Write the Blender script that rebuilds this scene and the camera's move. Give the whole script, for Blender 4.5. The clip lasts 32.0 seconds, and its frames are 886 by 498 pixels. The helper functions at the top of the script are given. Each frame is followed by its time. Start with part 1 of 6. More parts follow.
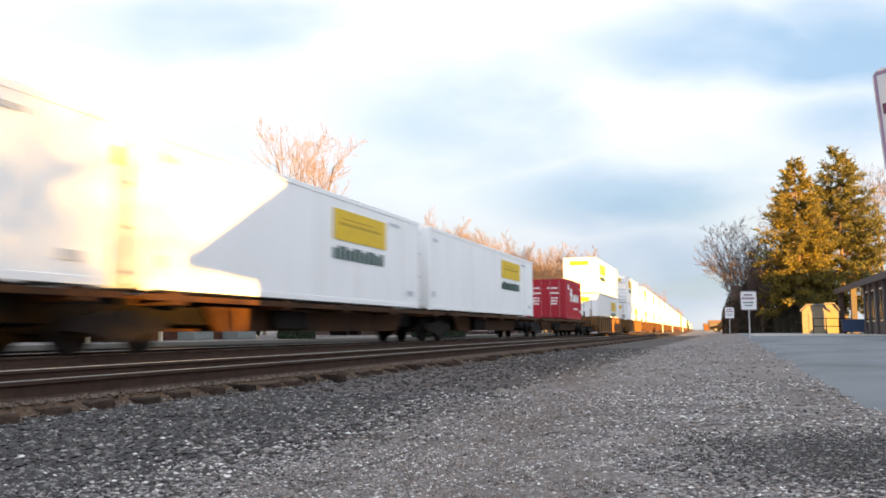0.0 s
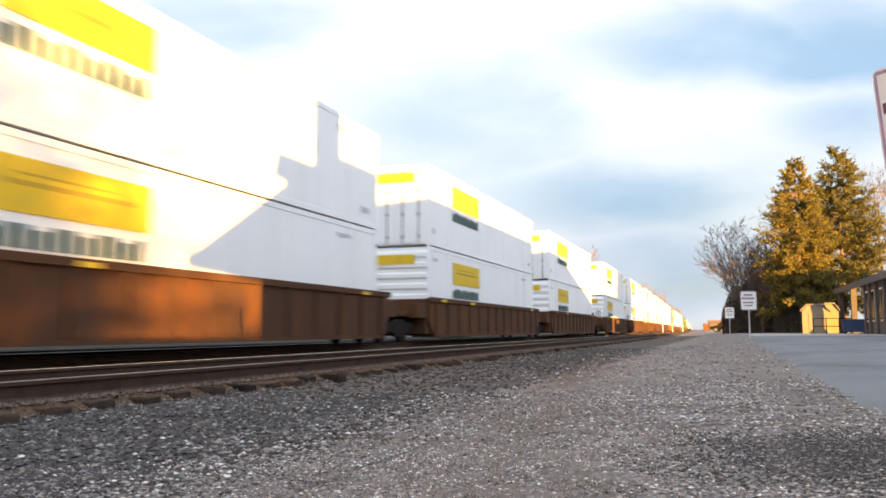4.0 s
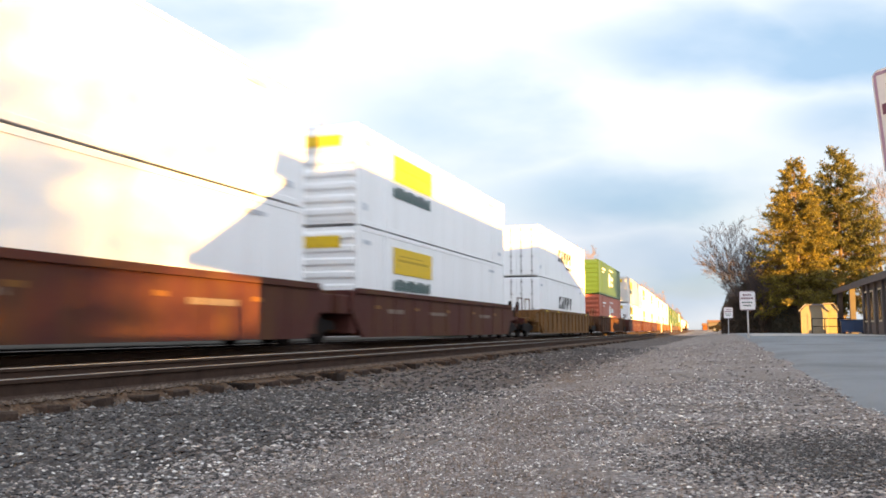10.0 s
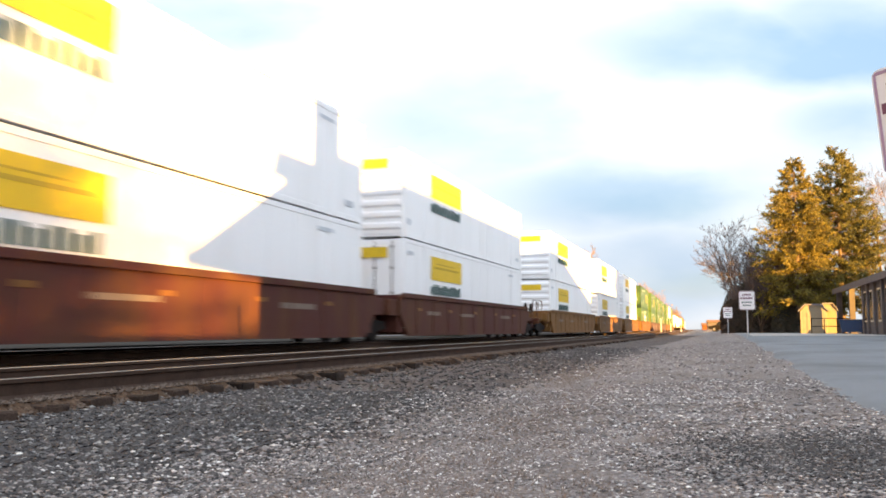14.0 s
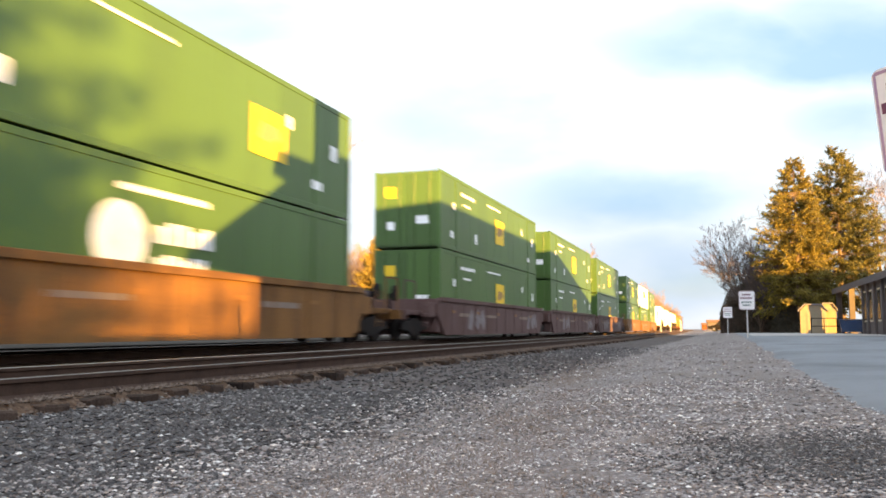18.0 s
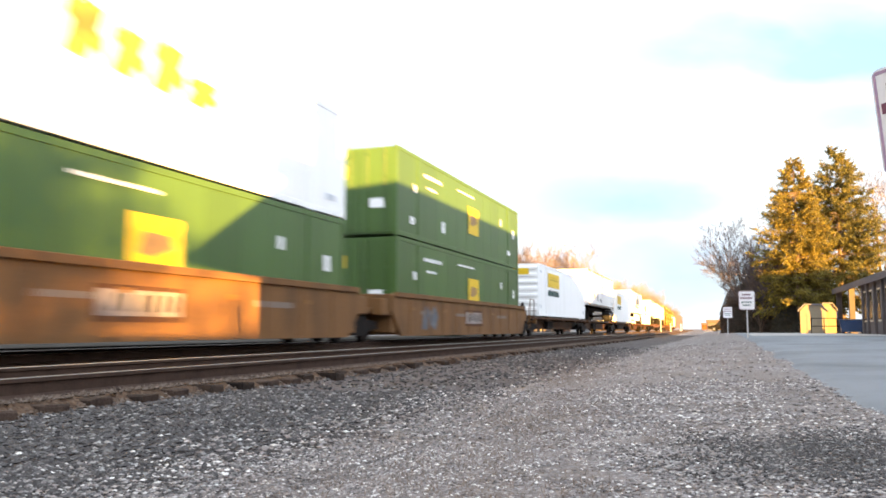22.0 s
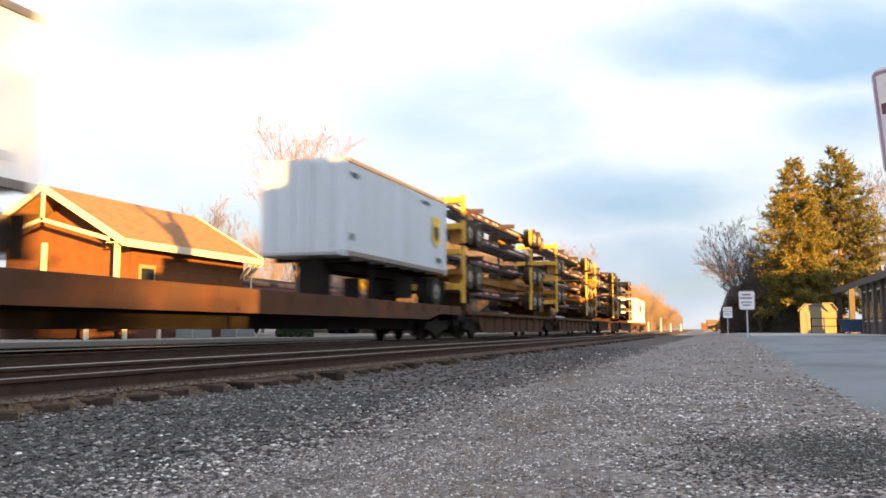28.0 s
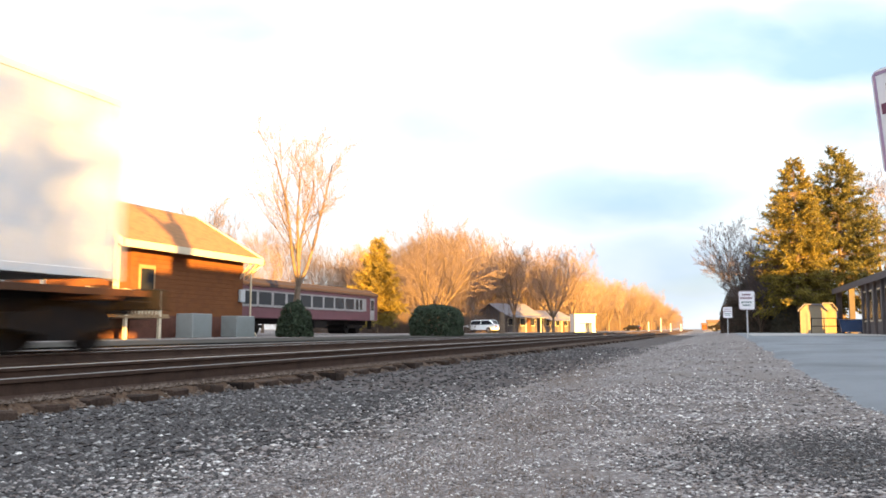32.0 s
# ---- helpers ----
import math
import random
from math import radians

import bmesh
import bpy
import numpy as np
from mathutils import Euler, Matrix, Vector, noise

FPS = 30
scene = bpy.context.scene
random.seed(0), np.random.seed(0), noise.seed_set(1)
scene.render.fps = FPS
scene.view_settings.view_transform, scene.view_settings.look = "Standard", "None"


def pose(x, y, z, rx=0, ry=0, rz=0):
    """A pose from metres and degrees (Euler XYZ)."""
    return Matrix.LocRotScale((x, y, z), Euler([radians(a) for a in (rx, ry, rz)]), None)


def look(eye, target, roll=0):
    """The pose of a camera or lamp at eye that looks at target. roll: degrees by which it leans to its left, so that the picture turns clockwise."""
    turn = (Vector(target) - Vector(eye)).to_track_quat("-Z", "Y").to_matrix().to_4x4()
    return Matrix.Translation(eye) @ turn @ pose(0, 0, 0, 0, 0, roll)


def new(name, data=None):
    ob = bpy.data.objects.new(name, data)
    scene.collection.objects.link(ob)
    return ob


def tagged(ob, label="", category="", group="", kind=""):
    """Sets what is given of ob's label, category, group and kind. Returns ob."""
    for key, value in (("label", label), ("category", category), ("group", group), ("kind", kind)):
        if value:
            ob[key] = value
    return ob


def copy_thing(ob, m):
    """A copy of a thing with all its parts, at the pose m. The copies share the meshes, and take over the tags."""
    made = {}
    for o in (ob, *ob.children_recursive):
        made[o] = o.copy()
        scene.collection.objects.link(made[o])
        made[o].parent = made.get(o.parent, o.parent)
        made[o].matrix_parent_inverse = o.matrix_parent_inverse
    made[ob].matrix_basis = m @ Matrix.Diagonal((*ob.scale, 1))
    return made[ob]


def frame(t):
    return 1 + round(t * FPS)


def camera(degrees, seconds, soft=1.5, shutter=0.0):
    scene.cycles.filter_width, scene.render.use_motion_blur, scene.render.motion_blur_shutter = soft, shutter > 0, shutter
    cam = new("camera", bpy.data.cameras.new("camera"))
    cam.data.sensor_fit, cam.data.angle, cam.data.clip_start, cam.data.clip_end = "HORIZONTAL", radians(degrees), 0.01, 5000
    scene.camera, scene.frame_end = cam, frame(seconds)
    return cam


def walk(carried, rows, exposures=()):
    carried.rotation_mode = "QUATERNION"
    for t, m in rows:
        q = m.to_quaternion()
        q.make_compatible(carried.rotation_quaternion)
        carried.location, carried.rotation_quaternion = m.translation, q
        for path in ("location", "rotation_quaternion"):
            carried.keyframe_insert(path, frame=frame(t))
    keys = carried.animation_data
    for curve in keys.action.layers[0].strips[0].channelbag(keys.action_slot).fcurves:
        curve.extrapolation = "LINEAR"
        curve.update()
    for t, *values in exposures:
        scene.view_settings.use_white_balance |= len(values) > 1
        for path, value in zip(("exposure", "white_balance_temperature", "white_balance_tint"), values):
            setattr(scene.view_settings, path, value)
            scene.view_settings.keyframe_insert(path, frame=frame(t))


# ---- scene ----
# ---------------------------------------------------------------- camera
EYE = (0.0, 0.0, 0.38)
TURN, TILT = 18.80, 5.593          # degrees left of the track's line, and up


def eye_pose(yaw=0.0, pitch=0.0, lean=0.0):
    return pose(*EYE, 90 + TILT + pitch, 0, TURN + yaw) @ pose(0, 0, 0, 0, 0, lean)


cam = camera(56.8, 32.0, soft=1.7, shutter=0.48)
walk(cam, [
    (0.0, eye_pose(0.10, 0.10, -0.20)), (5.9, eye_pose(0.10, 0.10, -0.20)),
    (6.5, eye_pose(0.52, 0.03, -0.03)), (7.0, eye_pose(0.38, 0.22, -0.30)),
    (7.5, eye_pose(0.15, 0.05, -0.08)), (8.0, eye_pose(0.05, 0.04, -0.04)),
    (14.0, eye_pose(0.01, 0.01, 0.0)), (16.3, eye_pose(0.06, 0.03, 0.0)),
    (17.0, eye_pose()), (32.0, eye_pose())],
    exposures=[(0.0, 2.50), (12.0, 2.52), (13.0, 2.66), (14.0, 2.66), (17.0, 2.68), (18.0, 2.76), (19.0, 3.0),
               (22.0, 3.08), (23.0, 3.0), (24.0, 2.64), (25.0, 2.62), (28.0, 2.55), (30.0, 3.0), (31.0, 3.08), (32.0, 2.86)])

# ---------------------------------------------------------------- daylight
SUN_AZ, SUN_EL = 135.0, 3.0        # clockwise from +y, and above the horizon
world = bpy.data.worlds.new("sky")
scene.world = world
world.use_nodes = True


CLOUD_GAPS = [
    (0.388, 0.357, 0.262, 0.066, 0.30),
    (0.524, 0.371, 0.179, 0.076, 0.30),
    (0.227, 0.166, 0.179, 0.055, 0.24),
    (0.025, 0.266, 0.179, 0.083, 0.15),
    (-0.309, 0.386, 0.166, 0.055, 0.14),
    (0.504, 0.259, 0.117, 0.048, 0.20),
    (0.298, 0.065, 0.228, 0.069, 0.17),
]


def build_sky():
    nt = world.node_tree
    n, l = nt.nodes, nt.links
    n.clear()
    out = n.new("ShaderNodeOutputWorld")
    bg = n.new("ShaderNodeBackground")
    sky = n.new("ShaderNodeTexSky")
    sky.sky_type, sky.sun_disc = "NISHITA", False
    sky.sun_elevation, sky.sun_rotation = radians(SUN_EL), radians(SUN_AZ)
    sky.air_density, sky.dust_density, sky.ozone_density = 1.0, 0.6, 1.5
    lift = n.new("ShaderNodeMix")
    lift.data_type, lift.blend_type = "RGBA", "MULTIPLY"
    lift.inputs["Factor"].default_value = 1.0
    lift.inputs["B"].default_value = (1.15, 1.4, 1.75, 1)
    l.new(sky.outputs[0], lift.inputs["A"])
    co = n.new("ShaderNodeTexCoord")
    sep = n.new("ShaderNodeSeparateXYZ")
    l.new(co.outputs["Generated"], sep.inputs[0])
    # clouds lie in a sheet: they flatten towards the horizon
    up = n.new("ShaderNodeMath"); up.operation = "ADD"; up.inputs[1].default_value = 0.16
    l.new(sep.outputs["Z"], up.inputs[0])
    low = n.new("ShaderNodeMath"); low.operation = "MAXIMUM"; low.inputs[1].default_value = 0.10
    l.new(up.outputs[0], low.inputs[0])
    dx = n.new("ShaderNodeMath"); dx.operation = "DIVIDE"
    dy = n.new("ShaderNodeMath"); dy.operation = "DIVIDE"
    l.new(sep.outputs["X"], dx.inputs[0]); l.new(low.outputs[0], dx.inputs[1])
    l.new(sep.outputs["Y"], dy.inputs[0]); l.new(low.outputs[0], dy.inputs[1])
    com = n.new("ShaderNodeCombineXYZ")
    l.new(dx.outputs[0], com.inputs[0]); l.new(dy.outputs[0], com.inputs[1])
    com.inputs[2].default_value = 3.7
    big = n.new("ShaderNodeTexNoise")
    big.inputs["Scale"].default_value, big.inputs["Detail"].default_value = 0.80, 4.0
    big.inputs["Roughness"].default_value = 0.46
    l.new(com.outputs[0], big.inputs["Vector"])
    ramp = n.new("ShaderNodeValToRGB")
    ramp.color_ramp.elements[0].position, ramp.color_ramp.elements[1].position = 0.36, 0.60
    ramp.color_ramp.elements[0].color = (0.80, 0.80, 0.80, 1)
    l.new(big.outputs["Fac"], ramp.inputs[0])
    tone = n.new("ShaderNodeTexNoise")
    tone.inputs["Scale"].default_value, tone.inputs["Detail"].default_value = 1.7, 4.0
    l.new(com.outputs[0], tone.inputs["Vector"])
    cloud = n.new("ShaderNodeValToRGB")
    cloud.color_ramp.elements[0].position, cloud.color_ramp.elements[0].color = 0.26, (1.72, 2.46, 3.30, 1)
    cloud.color_ramp.elements[1].position, cloud.color_ramp.elements[1].color = 0.60, (3.88, 4.05, 4.28, 1)
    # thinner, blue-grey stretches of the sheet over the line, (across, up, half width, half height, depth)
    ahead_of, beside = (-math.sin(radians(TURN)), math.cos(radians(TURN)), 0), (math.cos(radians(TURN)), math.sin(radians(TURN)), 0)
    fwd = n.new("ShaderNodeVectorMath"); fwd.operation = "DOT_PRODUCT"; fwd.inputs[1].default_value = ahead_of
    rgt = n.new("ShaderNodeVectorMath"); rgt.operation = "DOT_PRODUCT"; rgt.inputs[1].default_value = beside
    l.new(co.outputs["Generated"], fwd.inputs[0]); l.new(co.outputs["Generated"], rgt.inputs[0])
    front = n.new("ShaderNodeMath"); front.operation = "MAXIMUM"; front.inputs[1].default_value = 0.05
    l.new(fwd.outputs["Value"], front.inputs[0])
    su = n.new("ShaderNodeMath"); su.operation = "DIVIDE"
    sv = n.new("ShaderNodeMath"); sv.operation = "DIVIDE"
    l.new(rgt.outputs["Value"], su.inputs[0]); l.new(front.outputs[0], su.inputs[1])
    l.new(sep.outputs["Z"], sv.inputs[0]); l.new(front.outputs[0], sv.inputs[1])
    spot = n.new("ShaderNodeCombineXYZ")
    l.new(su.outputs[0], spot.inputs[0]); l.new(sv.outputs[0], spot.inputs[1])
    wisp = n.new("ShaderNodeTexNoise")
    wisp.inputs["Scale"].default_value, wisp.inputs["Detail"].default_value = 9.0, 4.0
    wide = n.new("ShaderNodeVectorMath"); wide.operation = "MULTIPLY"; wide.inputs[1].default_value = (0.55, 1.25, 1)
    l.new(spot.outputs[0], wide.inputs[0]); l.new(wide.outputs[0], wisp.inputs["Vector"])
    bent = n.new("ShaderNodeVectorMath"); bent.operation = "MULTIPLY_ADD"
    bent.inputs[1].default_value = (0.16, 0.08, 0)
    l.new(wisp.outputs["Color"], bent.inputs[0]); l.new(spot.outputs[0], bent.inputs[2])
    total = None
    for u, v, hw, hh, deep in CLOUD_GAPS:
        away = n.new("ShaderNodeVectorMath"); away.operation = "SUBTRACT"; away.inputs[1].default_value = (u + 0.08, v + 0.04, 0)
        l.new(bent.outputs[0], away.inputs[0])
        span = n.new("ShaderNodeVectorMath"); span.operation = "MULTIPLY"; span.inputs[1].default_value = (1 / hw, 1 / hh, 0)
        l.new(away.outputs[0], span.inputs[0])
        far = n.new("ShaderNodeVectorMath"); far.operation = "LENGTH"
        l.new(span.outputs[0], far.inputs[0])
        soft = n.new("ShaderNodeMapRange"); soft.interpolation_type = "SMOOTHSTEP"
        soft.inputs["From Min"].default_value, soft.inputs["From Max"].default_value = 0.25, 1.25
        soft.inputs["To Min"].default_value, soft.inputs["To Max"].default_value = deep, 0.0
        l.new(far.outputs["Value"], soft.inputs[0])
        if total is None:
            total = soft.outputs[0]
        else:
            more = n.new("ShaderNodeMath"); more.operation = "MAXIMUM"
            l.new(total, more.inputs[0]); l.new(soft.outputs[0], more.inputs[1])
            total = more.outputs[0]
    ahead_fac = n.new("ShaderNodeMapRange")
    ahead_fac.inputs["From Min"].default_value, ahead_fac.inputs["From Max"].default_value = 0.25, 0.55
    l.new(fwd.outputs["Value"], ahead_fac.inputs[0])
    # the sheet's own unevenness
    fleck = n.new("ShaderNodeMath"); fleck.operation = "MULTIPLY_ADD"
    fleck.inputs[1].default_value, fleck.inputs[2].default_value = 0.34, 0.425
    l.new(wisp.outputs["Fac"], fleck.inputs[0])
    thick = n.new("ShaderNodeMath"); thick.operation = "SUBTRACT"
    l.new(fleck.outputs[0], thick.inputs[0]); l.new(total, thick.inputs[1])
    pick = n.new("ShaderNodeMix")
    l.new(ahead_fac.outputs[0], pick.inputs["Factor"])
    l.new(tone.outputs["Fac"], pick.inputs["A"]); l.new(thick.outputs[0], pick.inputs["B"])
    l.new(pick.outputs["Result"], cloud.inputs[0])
    mix = n.new("ShaderNodeMix"); mix.data_type = "RGBA"
    l.new(ramp.outputs[0], mix.inputs["Factor"])
    l.new(lift.outputs["Result"], mix.inputs["A"])
    l.new(cloud.outputs[0], mix.inputs["B"])
    # thin cloud scatters forwards: the sky brightens towards the sun
    dot = n.new("ShaderNodeVectorMath"); dot.operation = "DOT_PRODUCT"
    dot.inputs[1].default_value = (math.sin(radians(SUN_AZ)), math.cos(radians(SUN_AZ)), 0.25)
    l.new(co.outputs["Generated"], dot.inputs[0])
    near = n.new("ShaderNodeMapRange")
    near.interpolation_type = "SMOOTHSTEP"
    near.inputs["From Min"].default_value, near.inputs["From Max"].default_value = -0.35, 1.0
    near.inputs["To Min"].default_value, near.inputs["To Max"].default_value = 1.0, 1.9
    l.new(dot.outputs["Value"], near.inputs[0])
    glow = n.new("ShaderNodeVectorMath"); glow.operation = "SCALE"
    # the thick air low over the horizon is a little dimmer than the cloud sheet
    haze = n.new("ShaderNodeMapRange")
    haze.interpolation_type = "SMOOTHSTEP"
    haze.inputs["From Min"].default_value, haze.inputs["From Max"].default_value = 0.0, 0.30
    haze.inputs["To Min"].default_value, haze.inputs["To Max"].default_value = 0.74, 1.0
    l.new(sep.outputs["Z"], haze.inputs[0])
    both = n.new("ShaderNodeMath"); both.operation = "MULTIPLY"
    l.new(near.outputs[0], both.inputs[0]); l.new(haze.outputs[0], both.inputs[1])
    l.new(mix.outputs["Result"], glow.inputs[0]); l.new(both.outputs[0], glow.inputs["Scale"])
    l.new(glow.outputs[0], bg.inputs["Color"])
    bg.inputs["Strength"].default_value = 0.05
    l.new(bg.outputs[0], out.inputs[0])


build_sky()
sun = new("sun", bpy.data.lights.new("sun", "SUN"))
sun.data.energy, sun.data.angle, sun.data.color = 5.0, radians(0.4), (1.0, 0.54, 0.11)
az, el = radians(SUN_AZ), radians(SUN_EL)
SUNWARD = Vector((math.sin(az) * math.cos(el), math.cos(az) * math.cos(el), math.sin(el)))
sun.matrix_world = look(SUNWARD * 200, (0, 0, 0))

# ---------------------------------------------------------------- materials
MATS = {}


def mat(name, color, rough=0.6, metal=0.0, dark=None, grain=8.0, fine=60.0, amount=0.5,
        bump=0.15, streak=0.0, spread=0.0, coat=0.0):
    """A weathered surface: two noises mix color with dark; streak pulls the large one out upright."""
    if name in MATS:
        return MATS[name]
    m = bpy.data.materials.new(name)
    m.use_nodes = True
    nt = m.node_tree
    n, l = nt.nodes, nt.links
    b = n["Principled BSDF"]
    b.inputs["Roughness"].default_value, b.inputs["Metallic"].default_value = rough, metal
    b.inputs["Coat Weight"].default_value = coat
    b.inputs["Specular IOR Level"].default_value = 0.2 if rough > 0.62 else 0.4
    dark = dark or tuple(c * 0.6 for c in color)
    co = n.new("ShaderNodeTexCoord")
    mp = n.new("ShaderNodeMapping")
    if streak:
        mp.inputs["Scale"].default_value = (1, 1, 1 / (1 + streak))
    l.new(co.outputs["Object"], mp.inputs[0])
    info = n.new("ShaderNodeObjectInfo")
    shift = n.new("ShaderNodeVectorMath"); shift.operation = "SCALE"
    shift.inputs[0].default_value = (31.0, 17.0, 23.0)
    l.new(info.outputs["Random"], shift.inputs["Scale"])
    l.new(shift.outputs[0], mp.inputs["Location"])
    n1 = n.new("ShaderNodeTexNoise")
    n1.inputs["Scale"].default_value, n1.inputs["Detail"].default_value = grain, 5
    n2 = n.new("ShaderNodeTexNoise")
    n2.inputs["Scale"].default_value, n2.inputs["Detail"].default_value = fine, 3
    l.new(mp.outputs[0], n1.inputs["Vector"]); l.new(co.outputs["Object"], n2.inputs["Vector"])
    r1 = n.new("ShaderNodeMapRange")
    r1.inputs["From Min"].default_value, r1.inputs["From Max"].default_value = 0.45, 0.75
    r1.inputs["To Max"].default_value = amount
    l.new(n1.outputs["Fac"], r1.inputs[0])
    r2 = n.new("ShaderNodeMapRange")
    r2.inputs["From Min"].default_value, r2.inputs["From Max"].default_value = 0.40, 0.80
    r2.inputs["To Max"].default_value = amount * 0.5
    l.new(n2.outputs["Fac"], r2.inputs[0])
    ad = n.new("ShaderNodeMath"); ad.operation = "ADD"; ad.use_clamp = True
    l.new(r1.outputs[0], ad.inputs[0]); l.new(r2.outputs[0], ad.inputs[1])
    mx = n.new("ShaderNodeMix"); mx.data_type = "RGBA"
    mx.inputs["A"].default_value, mx.inputs["B"].default_value = (*color, 1), (*dark, 1)
    l.new(ad.outputs[0], mx.inputs["Factor"])
    last = mx.outputs["Result"]
    if spread:
        hv = n.new("ShaderNodeHueSaturation")
        rr = n.new("ShaderNodeMapRange")
        rr.inputs["To Min"].default_value, rr.inputs["To Max"].default_value = 1 - spread, 1 + spread
        l.new(info.outputs["Random"], rr.inputs[0]); l.new(rr.outputs[0], hv.inputs["Value"])
        l.new(last, hv.inputs["Color"])
        last = hv.outputs[0]
    l.new(last, b.inputs["Base Color"])
    if bump:
        bp = n.new("ShaderNodeBump")
        bp.inputs["Strength"].default_value, bp.inputs["Distance"].default_value = bump, 0.02
        l.new(n2.outputs["Fac"], bp.inputs["Height"]); l.new(bp.outputs[0], b.inputs["Normal"])
    MATS[name] = m
    return m


def islands(name, colors, rough=0.9, through_light=0.0):
    """Colour picked piece by piece from a short row of colours."""
    m = bpy.data.materials.new(name)
    m.use_nodes = True
    n, l = m.node_tree.nodes, m.node_tree.links
    b = n["Principled BSDF"]
    b.inputs["Roughness"].default_value = rough
    g = n.new("ShaderNodeNewGeometry")
    r = n.new("ShaderNodeValToRGB")
    while len(r.color_ramp.elements) < len(colors):
        r.color_ramp.elements.new(0.5)
    for i, c in enumerate(colors):
        r.color_ramp.elements[i].position, r.color_ramp.elements[i].color = i / (len(colors) - 1), (*c, 1)
    l.new(g.outputs["Random Per Island"], r.inputs[0])
    co = n.new("ShaderNodeTexCoord")
    ns = n.new("ShaderNodeTexNoise"); ns.inputs["Scale"].default_value = 45
    l.new(co.outputs["Object"], ns.inputs["Vector"])
    mr = n.new("ShaderNodeMapRange"); mr.inputs["To Min"].default_value, mr.inputs["To Max"].default_value = 0.6, 1.4
    l.new(ns.outputs["Fac"], mr.inputs[0])
    hv = n.new("ShaderNodeHueSaturation")
    l.new(mr.outputs[0], hv.inputs["Value"]); l.new(r.outputs[0], hv.inputs["Color"])
    l.new(hv.outputs[0], b.inputs["Base Color"])
    if through_light:
        tr = n.new("ShaderNodeBsdfTranslucent")
        l.new(hv.outputs[0], tr.inputs["Color"])
        ms = n.new("ShaderNodeMixShader"); ms.inputs[0].default_value = through_light
        l.new(b.outputs[0], ms.inputs[1]); l.new(tr.outputs[0], ms.inputs[2])
        l.new(ms.outputs[0], n["Material Output"].inputs[0])
    return m


WHITE = mat("white_paint", (0.86, 0.855, 0.865), 0.45, dark=(0.68, 0.66, 0.63), grain=0.8, fine=14, amount=0.32, bump=0.02, streak=4)
CREAM = mat("cream_paint", (0.66, 0.62, 0.58), 0.5, dark=(0.46, 0.40, 0.34), grain=0.9, fine=14, amount=0.45, bump=0.03, streak=5)
PALE = mat("dull_white_paint", (0.60, 0.60, 0.61), 0.5, dark=(0.42, 0.40, 0.38), grain=0.8, fine=14, amount=0.4, bump=0.02, streak=4)
GREY = mat("grey_paint", (0.50, 0.53, 0.58), 0.5, dark=(0.36, 0.36, 0.38), grain=0.9, fine=14, amount=0.4, bump=0.03, streak=4)
GREEN = mat("green_paint", (0.054, 0.108, 0.022), 0.45, dark=(0.042, 0.080, 0.018), grain=0.9, fine=12, amount=0.5, bump=0.03, streak=4, spread=0.12)
RED = mat("red_paint", (0.37, 0.004, 0.020), 0.55, dark=(0.24, 0.008, 0.018), grain=1.0, fine=14, amount=0.5, bump=0.03, streak=3)
ORANGE = mat("salmon_paint", (0.48, 0.11, 0.055), 0.5, dark=(0.33, 0.09, 0.06), grain=0.9, fine=12, amount=0.5, bump=0.03, streak=4)
AMBER = mat("dull_amber", (0.20, 0.085, 0.012), 0.6, dark=(0.10, 0.045, 0.012), grain=4, fine=30, amount=0.5, bump=0.0)
YELLOW = mat("yellow_paint", (0.72, 0.47, 0.01), 0.5, dark=(0.45, 0.30, 0.03), grain=4, fine=30, amount=0.4, bump=0.0)
TRAILRAIL = mat("dull_trailer_rail", (0.22, 0.19, 0.17), 0.5, 0.3, dark=(0.13, 0.11, 0.10), grain=3, fine=25, amount=0.5)
INK = mat("dark_green_ink", (0.03, 0.085, 0.08), 0.5, grain=6, fine=30, bump=0.0)
NAVY = mat("navy_ink", (0.03, 0.05, 0.13), 0.5, grain=6, fine=30, bump=0.0)
BLACK = mat("black_steel", (0.007, 0.006, 0.006), 0.85, dark=(0.022, 0.012, 0.008), grain=3, fine=30, amount=0.6)
RUBBER = mat("tyre_rubber", (0.022, 0.020, 0.019), 0.85, grain=8, fine=60, amount=0.5)
STEEL = mat("bare_steel", (0.30, 0.29, 0.285), 0.45, 0.8, dark=(0.2, 0.15, 0.12), grain=6, fine=40, amount=0.5)
BROWN = mat("brown_wagon_paint", (0.062, 0.031, 0.018), 0.75, dark=(0.115, 0.042, 0.014), grain=1.6, fine=18, amount=0.9, streak=3)
MAROON = mat("maroon_wagon_paint", (0.068, 0.020, 0.018), 0.65, dark=(0.095, 0.042, 0.014), grain=1.0, fine=18, amount=0.85, streak=3)
TAN = mat("tan_wagon_paint", (0.185, 0.088, 0.026), 0.65, dark=(0.066, 0.032, 0.014), grain=1.6, fine=18, amount=0.9, streak=4)
RUSTY = mat("faded_orange_wagon_paint", (0.178, 0.086, 0.032), 0.65, dark=(0.080, 0.042, 0.020), grain=1.6, fine=18, amount=0.85, streak=3)
MAUVE = mat("faded_maroon_wagon_paint", (0.100, 0.060, 0.056), 0.7, dark=(0.060, 0.028, 0.022), grain=1.0, fine=18, amount=0.7, streak=2)
DECKWOOD = mat("deck_planks", (0.19, 0.11, 0.05), 0.8, dark=(0.08, 0.05, 0.03), grain=3, fine=30, amount=0.6)
